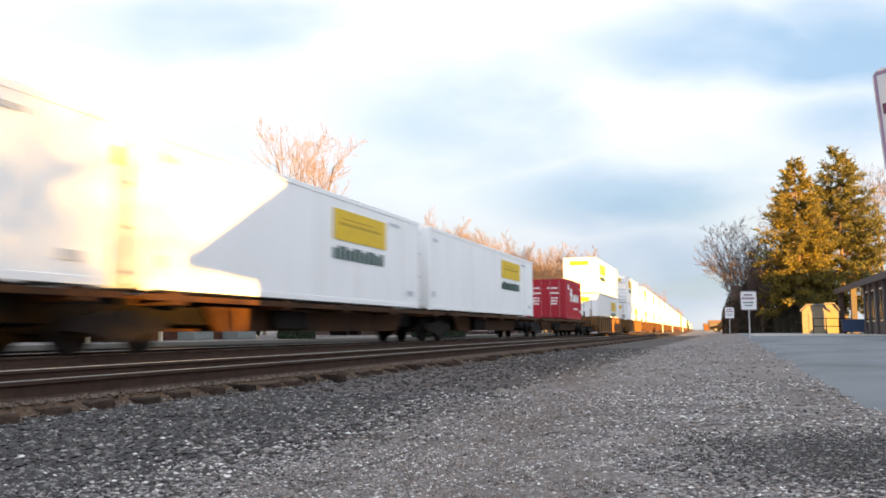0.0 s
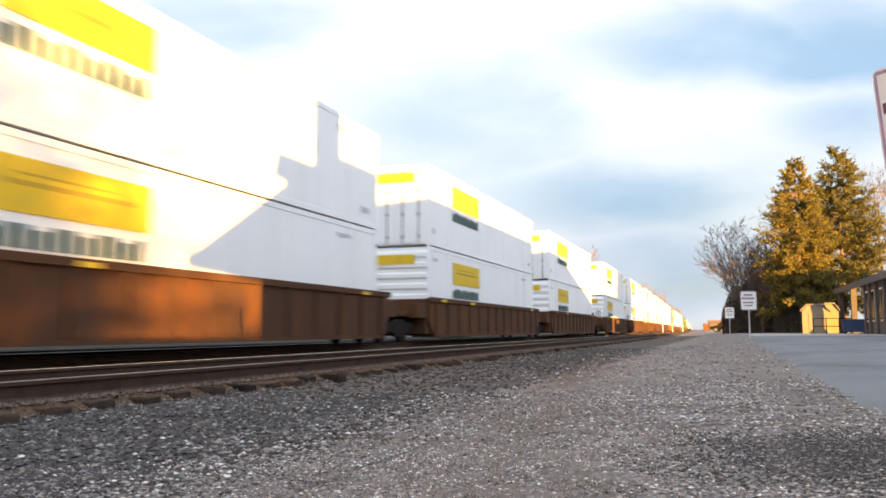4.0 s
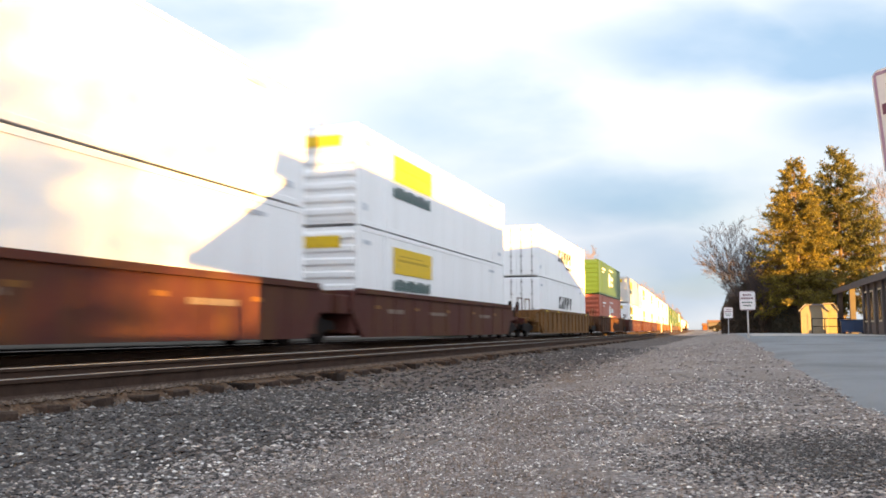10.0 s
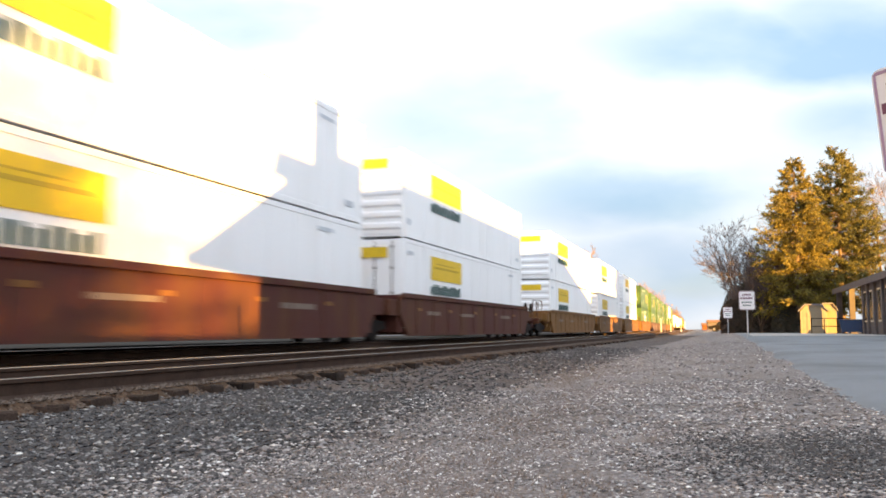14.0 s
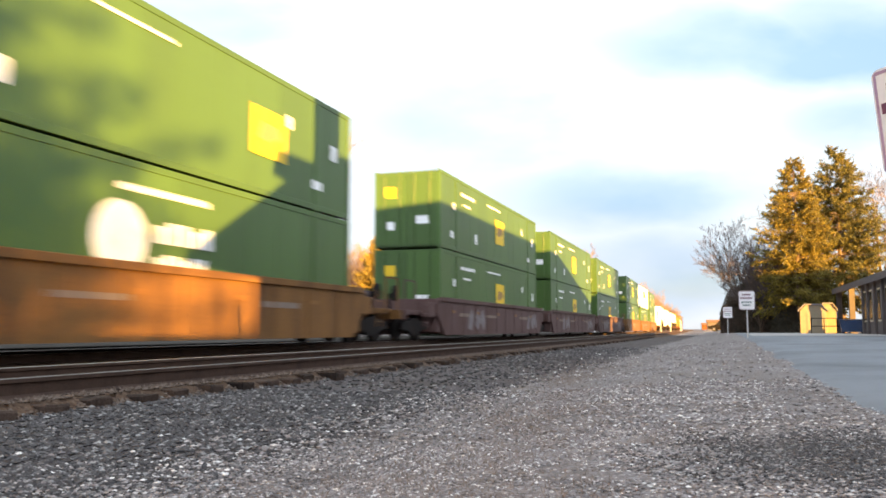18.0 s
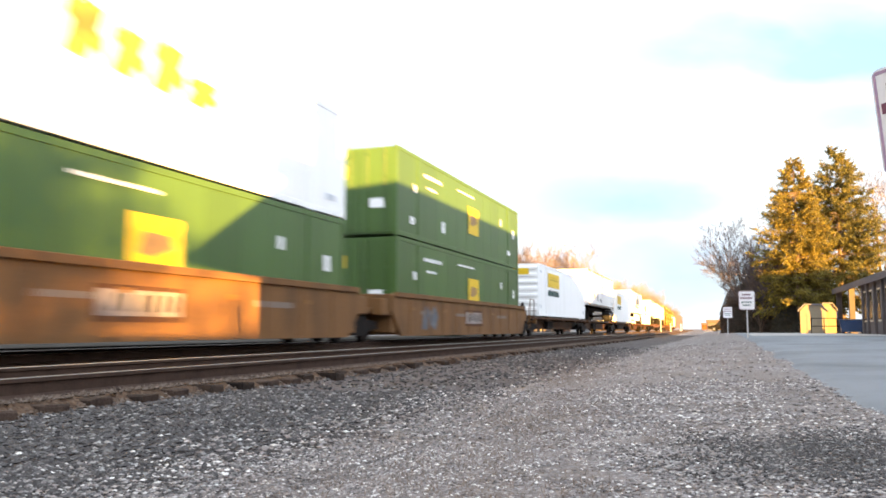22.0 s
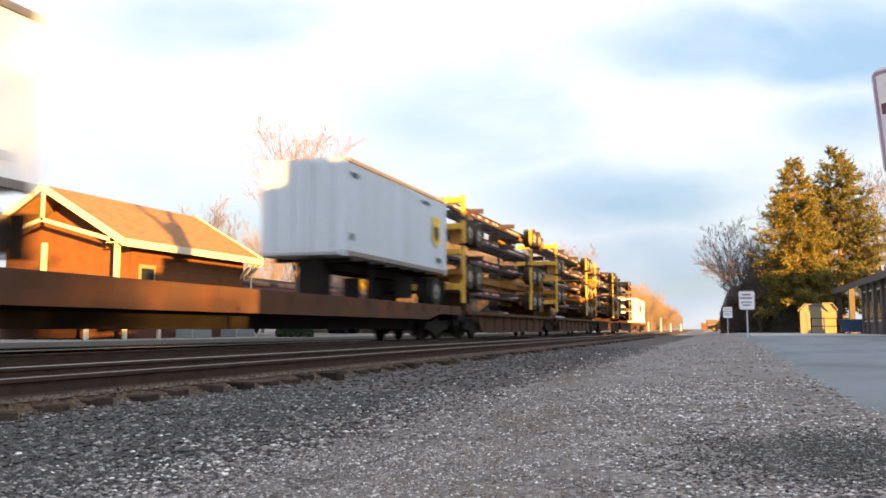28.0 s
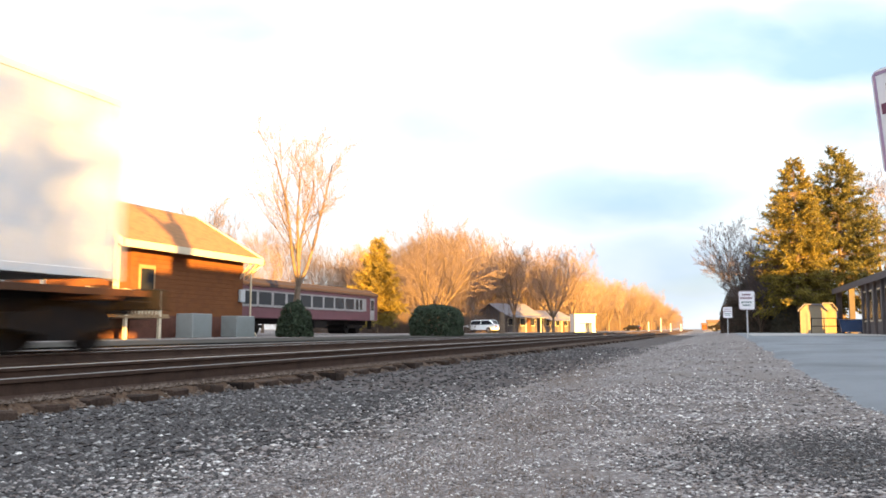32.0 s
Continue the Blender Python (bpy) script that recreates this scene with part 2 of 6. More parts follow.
CHASSIS = mat("chassis_paint", (0.030, 0.022, 0.020), 0.6, dark=(0.085, 0.045, 0.025), grain=3, fine=30, amount=0.5)


# ---------------------------------------------------------------- mesh tools
def part(name, bm, material, parent, label=""):
    me = bpy.data.meshes.new(name)
    bm.to_mesh(me)
    bm.free()
    return piece(name, me, material, parent, label)


def piece(name, me, material, parent, label="", at=None):
    """An object on a mesh that others may share."""
    if material and not me.materials:
        me.materials.append(material)
    ob = new(name, me)
    if parent:
        ob.parent = parent
    if at is not None:
        ob.matrix_basis = at
    if label:
        ob["label"] = label
    return ob


def box(bm, x0, x1, y0, y1, z0, z1, bevel=0.0):
    r = bmesh.ops.create_cube(bm, size=1.0)
    for v in r["verts"]:
        v.co = Vector(((x0 + x1) / 2 + v.co.x * (x1 - x0), (y0 + y1) / 2 + v.co.y * (y1 - y0), (z0 + z1) / 2 + v.co.z * (z1 - z0)))
    if bevel:
        es = list({e for v in r["verts"] for e in v.link_edges})
        bmesh.ops.bevel(bm, geom=es, offset=bevel, segments=1, affect="EDGES")
    return bm


def rod(bm, a, b, r, seg=8, r2=None):
    """A round bar from a to b, tapering to r2."""
    a, b = Vector(a), Vector(b)
    d = b - a
    m = Matrix.Translation((a + b) / 2) @ d.to_track_quat("Z", "Y").to_matrix().to_4x4()
    bmesh.ops.create_cone(bm, cap_ends=True, segments=seg, radius1=r, radius2=r if r2 is None else r2, depth=d.length, matrix=m)
    return bm


def prism(bm, pts, axis, a, b):
    """A flat outline of (u, v) pushed along an axis: x takes (y, z), y takes (x, z), z takes (x, y)."""
    def at(u, v, w):
        return {"x": (w, u, v), "y": (u, w, v), "z": (u, v, w)}[axis]
    v0 = [bm.verts.new(at(u, v, a)) for u, v in pts]
    v1 = [bm.verts.new(at(u, v, b)) for u, v in pts]
    k = len(pts)
    fs = [bm.faces.new(v0), bm.faces.new(v1[::-1])]
    for i in range(k):
        fs.append(bm.faces.new((v0[i], v0[(i + 1) % k], v1[(i + 1) % k], v1[i])))
    bmesh.ops.recalc_face_normals(bm, faces=fs)
    return bm


def raw(name, verts, faces, material, parent=None, smooth=False):
    me = bpy.data.meshes.new(name)
    me.from_pydata(verts, [], faces)
    me.update()
    if smooth:
        me.shade_smooth()
    return piece(name, me, material, parent)


B = bmesh.new

# ---------------------------------------------------------------- the line of the tracks
MAIN_X, NEAR_X = -10.9, -6.0       # centres of the far track, which the train runs on, and of the near one
BEND_0, BEND_1, BEND = 45.0, 135.0, radians(1.6)


def bend(y):
    """How far the tracks swing to -x at y, and their heading there."""
    if y <= BEND_0:
        return 0.0, 0.0
    k = BEND / (BEND_1 - BEND_0)
    a = min(y, BEND_1) - BEND_0
    off = 0.5 * k * a * a
    if y > BEND_1:
        off += BEND * (y - BEND_1)
    return off, min(k * a, BEND)


def on_track(s, x0=MAIN_X):
    off, turn = bend(s)
    return pose(x0 - off, s, 0, 0, 0, math.degrees(turn))


def height(x, y):
    """The ground's height: level by the rails, a shallow ditch, then the verge and the car park."""
    bed = np.interp(x, [-400, -16, -13.6, -13.0, -5.0, -4.7, -4.2, -3.3, -2.7, -2.1, -1.5, -0.5, 0.6, 3, 400],
                    [-0.06, -0.06, -0.10, -0.22, -0.22, -0.265, -0.285, -0.310, -0.316, -0.296, -0.250, -0.16, -0.12, -0.10, -0.10])
    rise = np.interp(y, [0, 8, 40, 90], [0.0, 0.0, 0.16, 0.20]) * np.interp(x, [-3.5, 0.5], [0, 1])
    return float(bed + rise)




def pebbles(name, colors, size, patch, rough=0.95):
    """Packed small stones: every cell of about that size has a tone of its own; a slow noise dulls it in patches towards the colour patch."""
    m = bpy.data.materials.new(name)
    m.use_nodes = True
    n, l = m.node_tree.nodes, m.node_tree.links
    b = n["Principled BSDF"]
    b.inputs["Roughness"].default_value, b.inputs["Specular IOR Level"].default_value = rough, 0.08
    co = n.new("ShaderNodeTexCoord")
    cell = n.new("ShaderNodeTexVoronoi"); cell.inputs["Scale"].default_value = 1 / size
    l.new(co.outputs["Object"], cell.inputs["Vector"])
    tone = n.new("ShaderNodeSeparateColor")
    l.new(cell.outputs["Color"], tone.inputs[0])
    r = n.new("ShaderNodeValToRGB")
    while len(r.color_ramp.elements) < len(colors):
        r.color_ramp.elements.new(0.5)
    for i, c in enumerate(colors):
        r.color_ramp.elements[i].position, r.color_ramp.elements[i].color = i / (len(colors) - 1), (*c, 1)
    l.new(tone.outputs[0], r.inputs[0])
    slow = n.new("ShaderNodeTexNoise"); slow.inputs["Scale"].default_value, slow.inputs["Detail"].default_value = 1.6, 9.0
    l.new(co.outputs["Object"], slow.inputs["Vector"])
    dull = n.new("ShaderNodeMapRange")
    dull.inputs["From Min"].default_value, dull.inputs["From Max"].default_value = 0.40, 0.66
    dull.inputs["To Min"].default_value, dull.inputs["To Max"].default_value = 0.0, 0.85
    l.new(slow.outputs["Fac"], dull.inputs[0])
    mx = n.new("ShaderNodeMix"); mx.data_type = "RGBA"
    l.new(dull.outputs[0], mx.inputs["Factor"])
    mx.inputs["B"].default_value = (*patch, 1)
    l.new(r.outputs[0], mx.inputs["A"]); l.new(mx.outputs["Result"], b.inputs["Base Color"])
    bp = n.new("ShaderNodeBump")
    bp.inputs["Strength"].default_value, bp.inputs["Distance"].default_value = 0.7, size * .5
    bp.invert = True
    l.new(cell.outputs["Distance"], bp.inputs["Height"]); l.new(bp.outputs[0], b.inputs["Normal"])
    return m


GRAVEL = pebbles("gravel_ground", ((0.053, 0.047, 0.048), (0.200, 0.179, 0.175), (0.292, 0.264, 0.256), (0.118, 0.103, 0.101), (0.47, 0.45, 0.435)), 0.017, (0.162, 0.136, 0.122))
BALLASTM = pebbles("ballast", ((0.032, 0.028, 0.028), (0.106, 0.093, 0.092), (0.060, 0.050, 0.048), (0.178, 0.163, 0.161), (0.088, 0.073, 0.070)), 0.028, (0.076, 0.063, 0.058))
BED = pebbles("rusty_track_bed", ((0.036, 0.021, 0.014), (0.105, 0.068, 0.046), (0.068, 0.042, 0.029), (0.135, 0.094, 0.068)), 0.03, (0.080, 0.051, 0.034))
# concrete coloured dark to hold the shade behind the passing train
FARSTRIP = mat("shade_dark_concrete", (0.085, 0.078, 0.070), 0.95, dark=(0.05, 0.045, 0.04), grain=0.8, fine=30, amount=0.7, bump=0.2)
FARSTRIP.node_tree.nodes["Principled BSDF"].inputs["Specular IOR Level"].default_value = 0.0
ASPHALT = mat("worn_asphalt", (0.195, 0.210, 0.228), 0.9, dark=(0.105, 0.112, 0.122), grain=0.5, fine=90, amount=0.85, bump=0.35)
CONCRETE = mat("pale_concrete", (0.36, 0.35, 0.33), 0.9, dark=(0.24, 0.23, 0.22), grain=0.8, fine=30, amount=0.6, bump=0.2)


def sheet(name, xs, ys, z, material, smooth=True):
    verts = [(x, y, z(x, y)) for y in ys for x in xs]
    w = len(xs)
    faces = [(j * w + i, j * w + i + 1, (j + 1) * w + i + 1, (j + 1) * w + i) for j in range(len(ys) - 1) for i in range(w - 1)]
    return raw(name, verts, faces, material, smooth=smooth)


def lines(*spans):
    """Grid lines: (from, to, step) spans set end to end."""
    out = []
    for a, b, st in spans:
        k = max(1, round((b - a) / st))
        out += [a + (b - a) * i / k for i in range(k)]
    return out + [spans[-1][1]]


YS = lines((-80, -4, 6), (-4, 24, 0.35), (24, 60, 2), (60, 200, 7), (200, 3000, 200))


def ground_height(x, y):
    off = bend(y)[0] if x < -3.5 else 0
    h = height(x + off, y)
    if -4.6 < x < 1.2 and y < 30:
        h += min(1.0, max(0.0, (0.95 - x) / 0.5)) * ( 0.030 * noise.noise((x * 0.9, y * 0.6, 2.0)) + 0.012 * noise.noise((x * 3.1, y * 3.1, 5.0)))
    return h


def build_ground():
    xs = lines((-2500, -400, 700), (-400, -20, 40), (-20, -4.9, 0.9), (-4.9, 1.5, 0.20), (1.5, 8, 0.8), (8, 60, 10), (60, 2500, 600))
    g = sheet("ground", xs, YS, ground_height, GRAVEL)
    tagged(g, "grey gravel verge with dead grass beside the tracks", "ground", kind="structure")
    road = sheet("road", lines((0.45, 1.35, 0.06), (1.35, 7.5, 1.2)), lines((-40, -2, 2), (-2, 24, 0.25), (24, 130, 3)),
                 lambda x, y: height(x, y) + 0.03 * min(1, max(-1, (x - 0.85 - 0.16 * noise.noise((0, y * 0.5, 1)) - .07 * noise.noise((2, y * 2.3, 1))) / .16)), ASPHALT)
    tagged(road, "worn grey asphalt drive beside the gravel", "road", kind="structure")
    shoulder = sheet("ballast_shoulder", lines((-4.9, -1.3, 0.08)), lines((-4, 20, 0.10), (20, 90, 2)),
                     lambda x, y: ground_height(x, y) + .008 * min(1, max(-3, (-2.4 + .55 * noise.noise((1.0, y * .6, 4.0)) + .35 * noise.noise((x * 2.0, y * 2.4, 4.0)) + .3 * noise.noise((x * 6.0, y * 6.0, 7.0)) - x) / .2)), BALLASTM)
    tagged(shoulder, "dark crushed stone shoulder below the sleepers", "ballast", kind="structure")
    slab = sheet("concrete_slab", lines((1.25, 7.6, .8)), lines((39.5, 57, 1.5)), lambda x, y: height(x, y) + .045, CONCRETE)
    tagged(slab, "pale concrete strip across the drive", "pavement", kind="structure")
    far = sheet("pavement", [-19.5, -17, -14.6], lines((-40, 130, 5)), lambda x, y: height(x, y) + 0.05, FARSTRIP)
    tagged(far, "concrete strip beyond the tracks, coloured dark for the train's shade", "pavement", kind="structure")


build_ground()

RAILTOP = mat("worn_rail_head", (0.36, 0.34, 0.33), 0.42, 0.85, dark=(0.35, 0.28, 0.24), grain=2, fine=30, amount=0.4, bump=0.0)
DULLRAIL = mat("dull_rail_head", (0.17, 0.155, 0.145), 0.6, 0.2, dark=(0.10, 0.08, 0.07), grain=2, fine=30, amount=0.6, bump=0.0)
RAILSIDE = mat("rusty_rail", (0.060, 0.036, 0.026), 0.85, dark=(0.030, 0.019, 0.015), grain=4, fine=40, amount=0.7)
TIEWOOD = mat("old_sleeper_wood", (0.055, 0.036, 0.027), 0.95, dark=(0.016, 0.011, 0.009), grain=5, fine=45, amount=0.9, bump=0.6, spread=0.35)


def build_track(x0, name, label):
    root = tagged(new(name), label, "railway track", kind="structure")
    ys = lines((-60, 40, 10), (40, 140, 6), (140, 1500, 80))
    # a bed of rusty ballast between and under the sleepers
    bed = sheet("ballast_bed", [x0 - 1.75, x0 - 1.2, x0 + 1.08, x0 + 1.42], ys, lambda x, y: 0, BED)
    for v in bed.data.vertices:
        o = bend(v.co.y)[0]
        edge = abs(v.co.x - x0) > 1.35
        v.co = (v.co.x - o, v.co.y, -0.34 if edge else -0.166)
    bed.parent = root
    prof = [(-0.07, -0.17), (0.07, -0.17), (0.07, -0.155), (0.012, -0.13), (0.012, -0.045), (0.036, -0.035),
            (0.036, -0.004), (0.03, 0.0), (-0.03, 0.0), (-0.036, -0.004), (-0.036, -0.035), (-0.012, -0.045), (-0.012, -0.13), (-0.07, -0.155)]
    for side in (-0.7535, 0.7535):
        verts, faces, k = [], [], len(prof)
        for y in ys:
            o = bend(y)[0]
            verts += [(x0 + side + u - o, y, v) for u, v in prof]
        for j in range(len(ys) - 1):
            faces += [(j * k + i, j * k + (i + 1) % k, (j + 1) * k + (i + 1) % k, (j + 1) * k + i) for i in range(k)]
        r = raw("rail", verts, faces, RAILSIDE, root)
        r.data.materials.append(DULLRAIL if x0 == NEAR_X and side > 0 else RAILTOP)
        for f in r.data.polygons:
            if f.index % k in (6, 7, 8):
                f.material_index = 1
    return root


def build_ties(root, x0, y0, y1):
    meshes = []
    for i in range(5):
        bm = B()
        box(bm, -1.3 + random.uniform(-.05, .05), 1.3 + random.uniform(-.06, .05), -0.115, 0.115, -0.36, -0.172, 0.012)
        for v in bm.verts:
            v.co += Vector((random.uniform(-.015, .015), random.uniform(-.012, .012), random.uniform(-.012, .008)))
        me = bpy.data.meshes.new("tie")
        bm.to_mesh(me)
        bm.free()
        meshes.append(me)
    y, i = y0, 0
    while y < y1:
        o, a = bend(y)
        piece("tie", meshes[i % 5], TIEWOOD, root, at=pose(x0 - o + random.uniform(-.07, .07), y, random.uniform(-.012, .006), 0, 0, math.degrees(a) + random.uniform(-1.2, 1.2)))
        y += 0.50 + random.uniform(-.035, .035)
        i += 1


near_track = build_track(NEAR_X, "near_track", "steel rails on weathered wooden sleepers and rusty ballast")
far_track = build_track(MAIN_X, "far_track", "steel rails under the passing freight train")


# ---------------------------------------------------------------- freight train
# orange that puts the low sun's gold into the chassis running gear
BOGIE = mat("sunlit_orange_steel", (0.30, 0.14, 0.03), 0.7, dark=(0.12, 0.05, 0.02), grain=4, fine=30, amount=0.7)
DULLRED = mat("dull_red_steel", (0.42, 0.12, 0.12), 0.55, dark=(0.25, 0.06, 0.05), grain=4, fine=30, amount=0.6)
TAPEWHITE = mat("white_tape", (0.70, 0.68, 0.64), 0.35, dark=(0.45, 0.40, 0.34), grain=6, fine=30, amount=0.6, bump=0.0)
TAPERED = mat("red_tape", (0.42, 0.02, 0.02), 0.35, dark=(0.25, 0.03, 0.02), grain=6, fine=30, amount=0.5, bump=0.0)
RIMWHITE = mat("white_wheel_rim", (0.30, 0.27, 0.22), 0.5, dark=(0.16, 0.12, 0.09), grain=8, fine=40, amount=0.6, bump=0.0)
SPEED = 26.9
MOVING = []                         # things of the train with their place along it at 0 s and their height
PROTO = {}


def wheels_and_frames(root, y):
    """A two-axle bogie under a wagon, as a part with its wheels."""
    bm = B()
    box(bm, -1.0, 1.0, y - 0.2, y + 0.2, 0.42, 0.66, 0.03)
    for sx in (-1.02, 1.02):
        prism(bm, [(y - 1.25, 0.40), (y - 1.15, 0.62), (y - 0.5, 0.66), (y - 0.3, 0.74), (y + 0.3, 0.74), (y + 0.5, 0.66), (y + 1.15, 0.62), (y + 1.25, 0.40),
                   (y + 0.95, 0.38), (y + 0.45, 0.30), (y + 0.4, 0.2), (y - 0.4, 0.2), (y - 0.45, 0.30), (y - 0.95, 0.38)], "x", sx - 0.07, sx + 0.07)
        for k in range(3):
            rod(bm, (sx, y - 0.18 + k * 0.18, 0.30), (sx, y - 0.18 + k * 0.18, 0.60), 0.065, 8)
    bogie = part("bogie", bm, BLACK, root)
    for dy in (-0.88, 0.88):
        bm = B()
        rod(bm, (-0.95, y + dy, 0.42), (0.95, y + dy, 0.42), 0.075, 8)
        for sx in (-0.74, 0.74):
            rod(bm, (sx - 0.06, y + dy, 0.42), (sx + 0.06, y + dy, 0.42), 0.42, 24)
            rod(bm, (sx - 0.08, y + dy, 0.42), (sx + 0.08, y + dy, 0.42), 0.34, 24)
            o = 0.11 if sx > 0 else -0.11
            rod(bm, (sx, y + dy, 0.42), (sx + o, y + dy, 0.42), 0.12, 12)
        part("wheelset", bm, BLACK, bogie)


def ladder(root, x, y, z0, z1, material):
    bm = B()
    for dy in (-0.2, 0.2):
        rod(bm, (x, y + dy, z0), (x, y + dy, z1), 0.018, 6)
    k = int((z1 - z0) / 0.3)
    for i in range(k):
        rod(bm, (x, y - 0.2, z0 + 0.15 + i * 0.3), (x, y + 0.2, z0 + 0.15 + i * 0.3), 0.014, 6)
    part("ladder", bm, material, root)


def well_wagon(style, paint, first, last):
    """A well wagon for one stack; articulated units share a bogie. Local y runs back along the train."""
    key = ("well", style, paint.name, first, last)
    if key in PROTO:
        return key
    root = new("well_wagon")
    a, b = -8.55, 8.55
    top, low = 1.50, 0.17
    for sx in (-1, 1):
        bm = B()
        x0, x1 = sorted((sx * 1.36, sx * 1.46))
        if style == "ribbed":
            prism(bm, [(a, low + .55), (a + .55, low), (b - .55, low), (b, low + .55), (b, top), (a, top)], "x", x0, x1)
        else:
            prism(bm, [(a - .25, low + .75), (a + .25, low + .25), (a + .5, low), (b - .5, low), (b - .25, low + .25), (b + .25, low + .75), (b + .25, top - .1), (b - .1, top), (a + .1, top), (a - .25, top - .1)], "x", x0, x1)
        wall = part("side_wall", bm, paint, root)
        bm = B()
        xa, xb = sorted((sx * 1.46, sx * 1.53))
        box(bm, xa, xb, a - 0.05, b + 0.05, top - 0.13, top + 0.02, 0.01)
        part("top_chord", bm, paint, wall)
        if style == "ribbed":
            k = 13
            for i in range(k):
                y = a + 0.6 + (b - a - 1.2) * i / (k - 1)
                bm = B()
                xa, xb = sorted((sx * 1.46, sx * 1.52))
                box(bm, xa, xb, y - 0.06, y + 0.06, low + 0.1, top - 0.13)
                part("rib", bm, paint, wall)
            bm = B()
            xa, xb = sorted((sx * 1.46, sx * 1.50))
            box(bm, xa, xb, a + .5, b - .5, low, low + 0.1)
            part("bottom_chord", bm, paint, wall)
        else:
            bm = B()
            box(bm, *sorted((sx * 1.46, sx * 1.475)), 0, 0.05, low + 0.05, top - 0.15)
            seam = part("weld_seam", bm, paint, wall)
            seam.matrix_basis = pose(0, a + 1.2, 0)
            for i in range(1, 10 if sx > 0 else 1):
                piece("weld_seam", seam.data, None, wall, at=pose(0, a + 1.2 + i * 1.6, 0))
            if sx > 0 and paint in (MAUVE, RUSTY):
                spray = mat("pale_spray_paint", (0.19, 0.165, 0.17), 0.7, dark=(0.11, 0.09, 0.09), grain=5, fine=20, amount=0.7) if paint is MAUVE else mat(
                    "dark_spray_paint", (0.09, 0.10, 0.12), 0.7, dark=(0.2, 0.2, 0.21), grain=5, fine=20, amount=0.7)
                for k, y0 in enumerate((-5.2, -4.3, -3.5, 5.0, 5.9, 6.6) if paint is MAUVE else (-6.2, -5.4)):
                    bm = B()
                    t = .14 * (k % 3)
                    prism(bm, [(y0, .40 + t), (y0 + .55, .34), (y0 + .8, .95 - t), (y0 + .45, 1.2), (y0 + .1, .8 + t)], "x", 1.462, 1.466)
                    part("graffito", bm, spray, wall)
            if sx > 0 and paint is RUSTY:
                bm = B()
                box(bm, 1.462, 1.468, -1.35, .95, .50, 1.12)
                plaque = part("name_plaque", bm, BROWN, wall, "brown-edged pale plaque")
                bm = B()
                box(bm, 1.468, 1.472, -1.27, .87, .60, 1.04)
                part("plaque_face", bm, mat("dirty_pale_paint", (0.34, 0.29, 0.27), 0.7, dark=(0.12, 0.09, 0.08), grain=3, fine=25, amount=0.9), plaque)
                bm = B()
                for q in (-1.0, -.72, -.3, -.02, .3, .55):
                    prism(bm, [(q, .68), (q + .1, .68), (q + .2, .97), (q + .08, .97)], "x", 1.472, 1.475)
                part("lettering", bm, BLACK, plaque)
            for y0, w, h in ((-6.3, 1.3, .13), (-2.6, 1.8, .11), (3.4, 1.6, .13)):
                bm = B()
                xa, xb = sorted((sx * 1.462, sx * 1.466))
                box(bm, xa, xb, y0, y0 + w, 0.86, 0.86 + h)
                part("lettering", bm, mat("faded_lettering", (0.20, 0.15, 0.12), 0.7, amount=0.6), wall)
        for y0 in (-7.4, -3.9, 6.6) if style == "ribbed" else (-7.2, -4.0, -.8, 2.4, 5.6):
            bm = B()
            if style == "ribbed":
                box(bm, *sorted((sx * 1.53, sx * 1.536)), y0, y0 + 0.45, top - 0.12, top - 0.03)
            else:
                box(bm, *sorted((sx * 1.468, sx * 1.473)), y0, y0 + 0.32, .98, 1.08)
            part("reflector", bm, YELLOW if style == "ribbed" else AMBER, wall)
    bm = B()
    box(bm, -1.36, 1.36, a + 0.4, b - 0.4, 0.24, 0.36)
    part("well_floor", bm, paint, root)
    for e, edge, own in ((-1, a, first), (1, b, last)):
        out = edge + e * (3.2 if own else 1.6)
        bm = B()
        y0, y1 = sorted((edge, out))
        box(bm, -1.05, 1.05, y0, y1, 0.86, 1.02, 0.02)
        box(bm, -0.35, 0.35, y0, y1, 0.62, 0.86)
        y0, y1 = sorted((edge - e * 0.25, edge + e * 0.12))
        box(bm, -1.36, 1.36, y0, y1, 0.28, 1.46, 0.02)
        for sx in (-1, 1):
            box(bm, *sorted((sx * 1.05, sx * 1.38)), *sorted((edge, edge + e * 0.9)), 0.80, 1.30, 0.02)
        plat = part("end_platform", bm, paint, root)
        if own:
            for sx in (-1.3, 1.3):
                bm = B()
                for ya in (out - e * .15, out - e * 1.1):
                    box(bm, sx - .02, sx + .02, ya - .02, ya + .02, 0.95, 1.95)
                box(bm, sx - .02, sx + .02, *sorted((out - e * .15, out - e * 1.1)), 1.93, 1.97)
                part("handrail", bm, paint, plat)
            bm = B()
            box(bm, -1.4, 1.4, *sorted((out, out - e * 0.12)), 0.70, 0.98)
            part("end_sill", bm, paint, plat)
            bm = B()
            box(bm, -0.16, 0.16, *sorted((out, out + e * 0.62)), 0.70, 0.98, 0.03)
            part("coupler", bm, BLACK, plat)
            bm = B()
            rod(bm, (0.75, out - e * .6, 1.55), (0.82, out - e * .6, 1.55), 0.26, 14)
            rod(bm, (0.6, out - e * .6, 1.0), (0.6, out - e * .6, 1.55), 0.05, 6)
            part("brake_wheel", bm, BLACK, plat)
            ladder(plat, 1.42, edge + e * 1.35, 0.45, 1.5, paint)
    wheels_and_frames(root, a - (1.55 if first else 1.75))
    if last:
        wheels_and_frames(root, b + 1.55)
    PROTO[key] = root
    return key


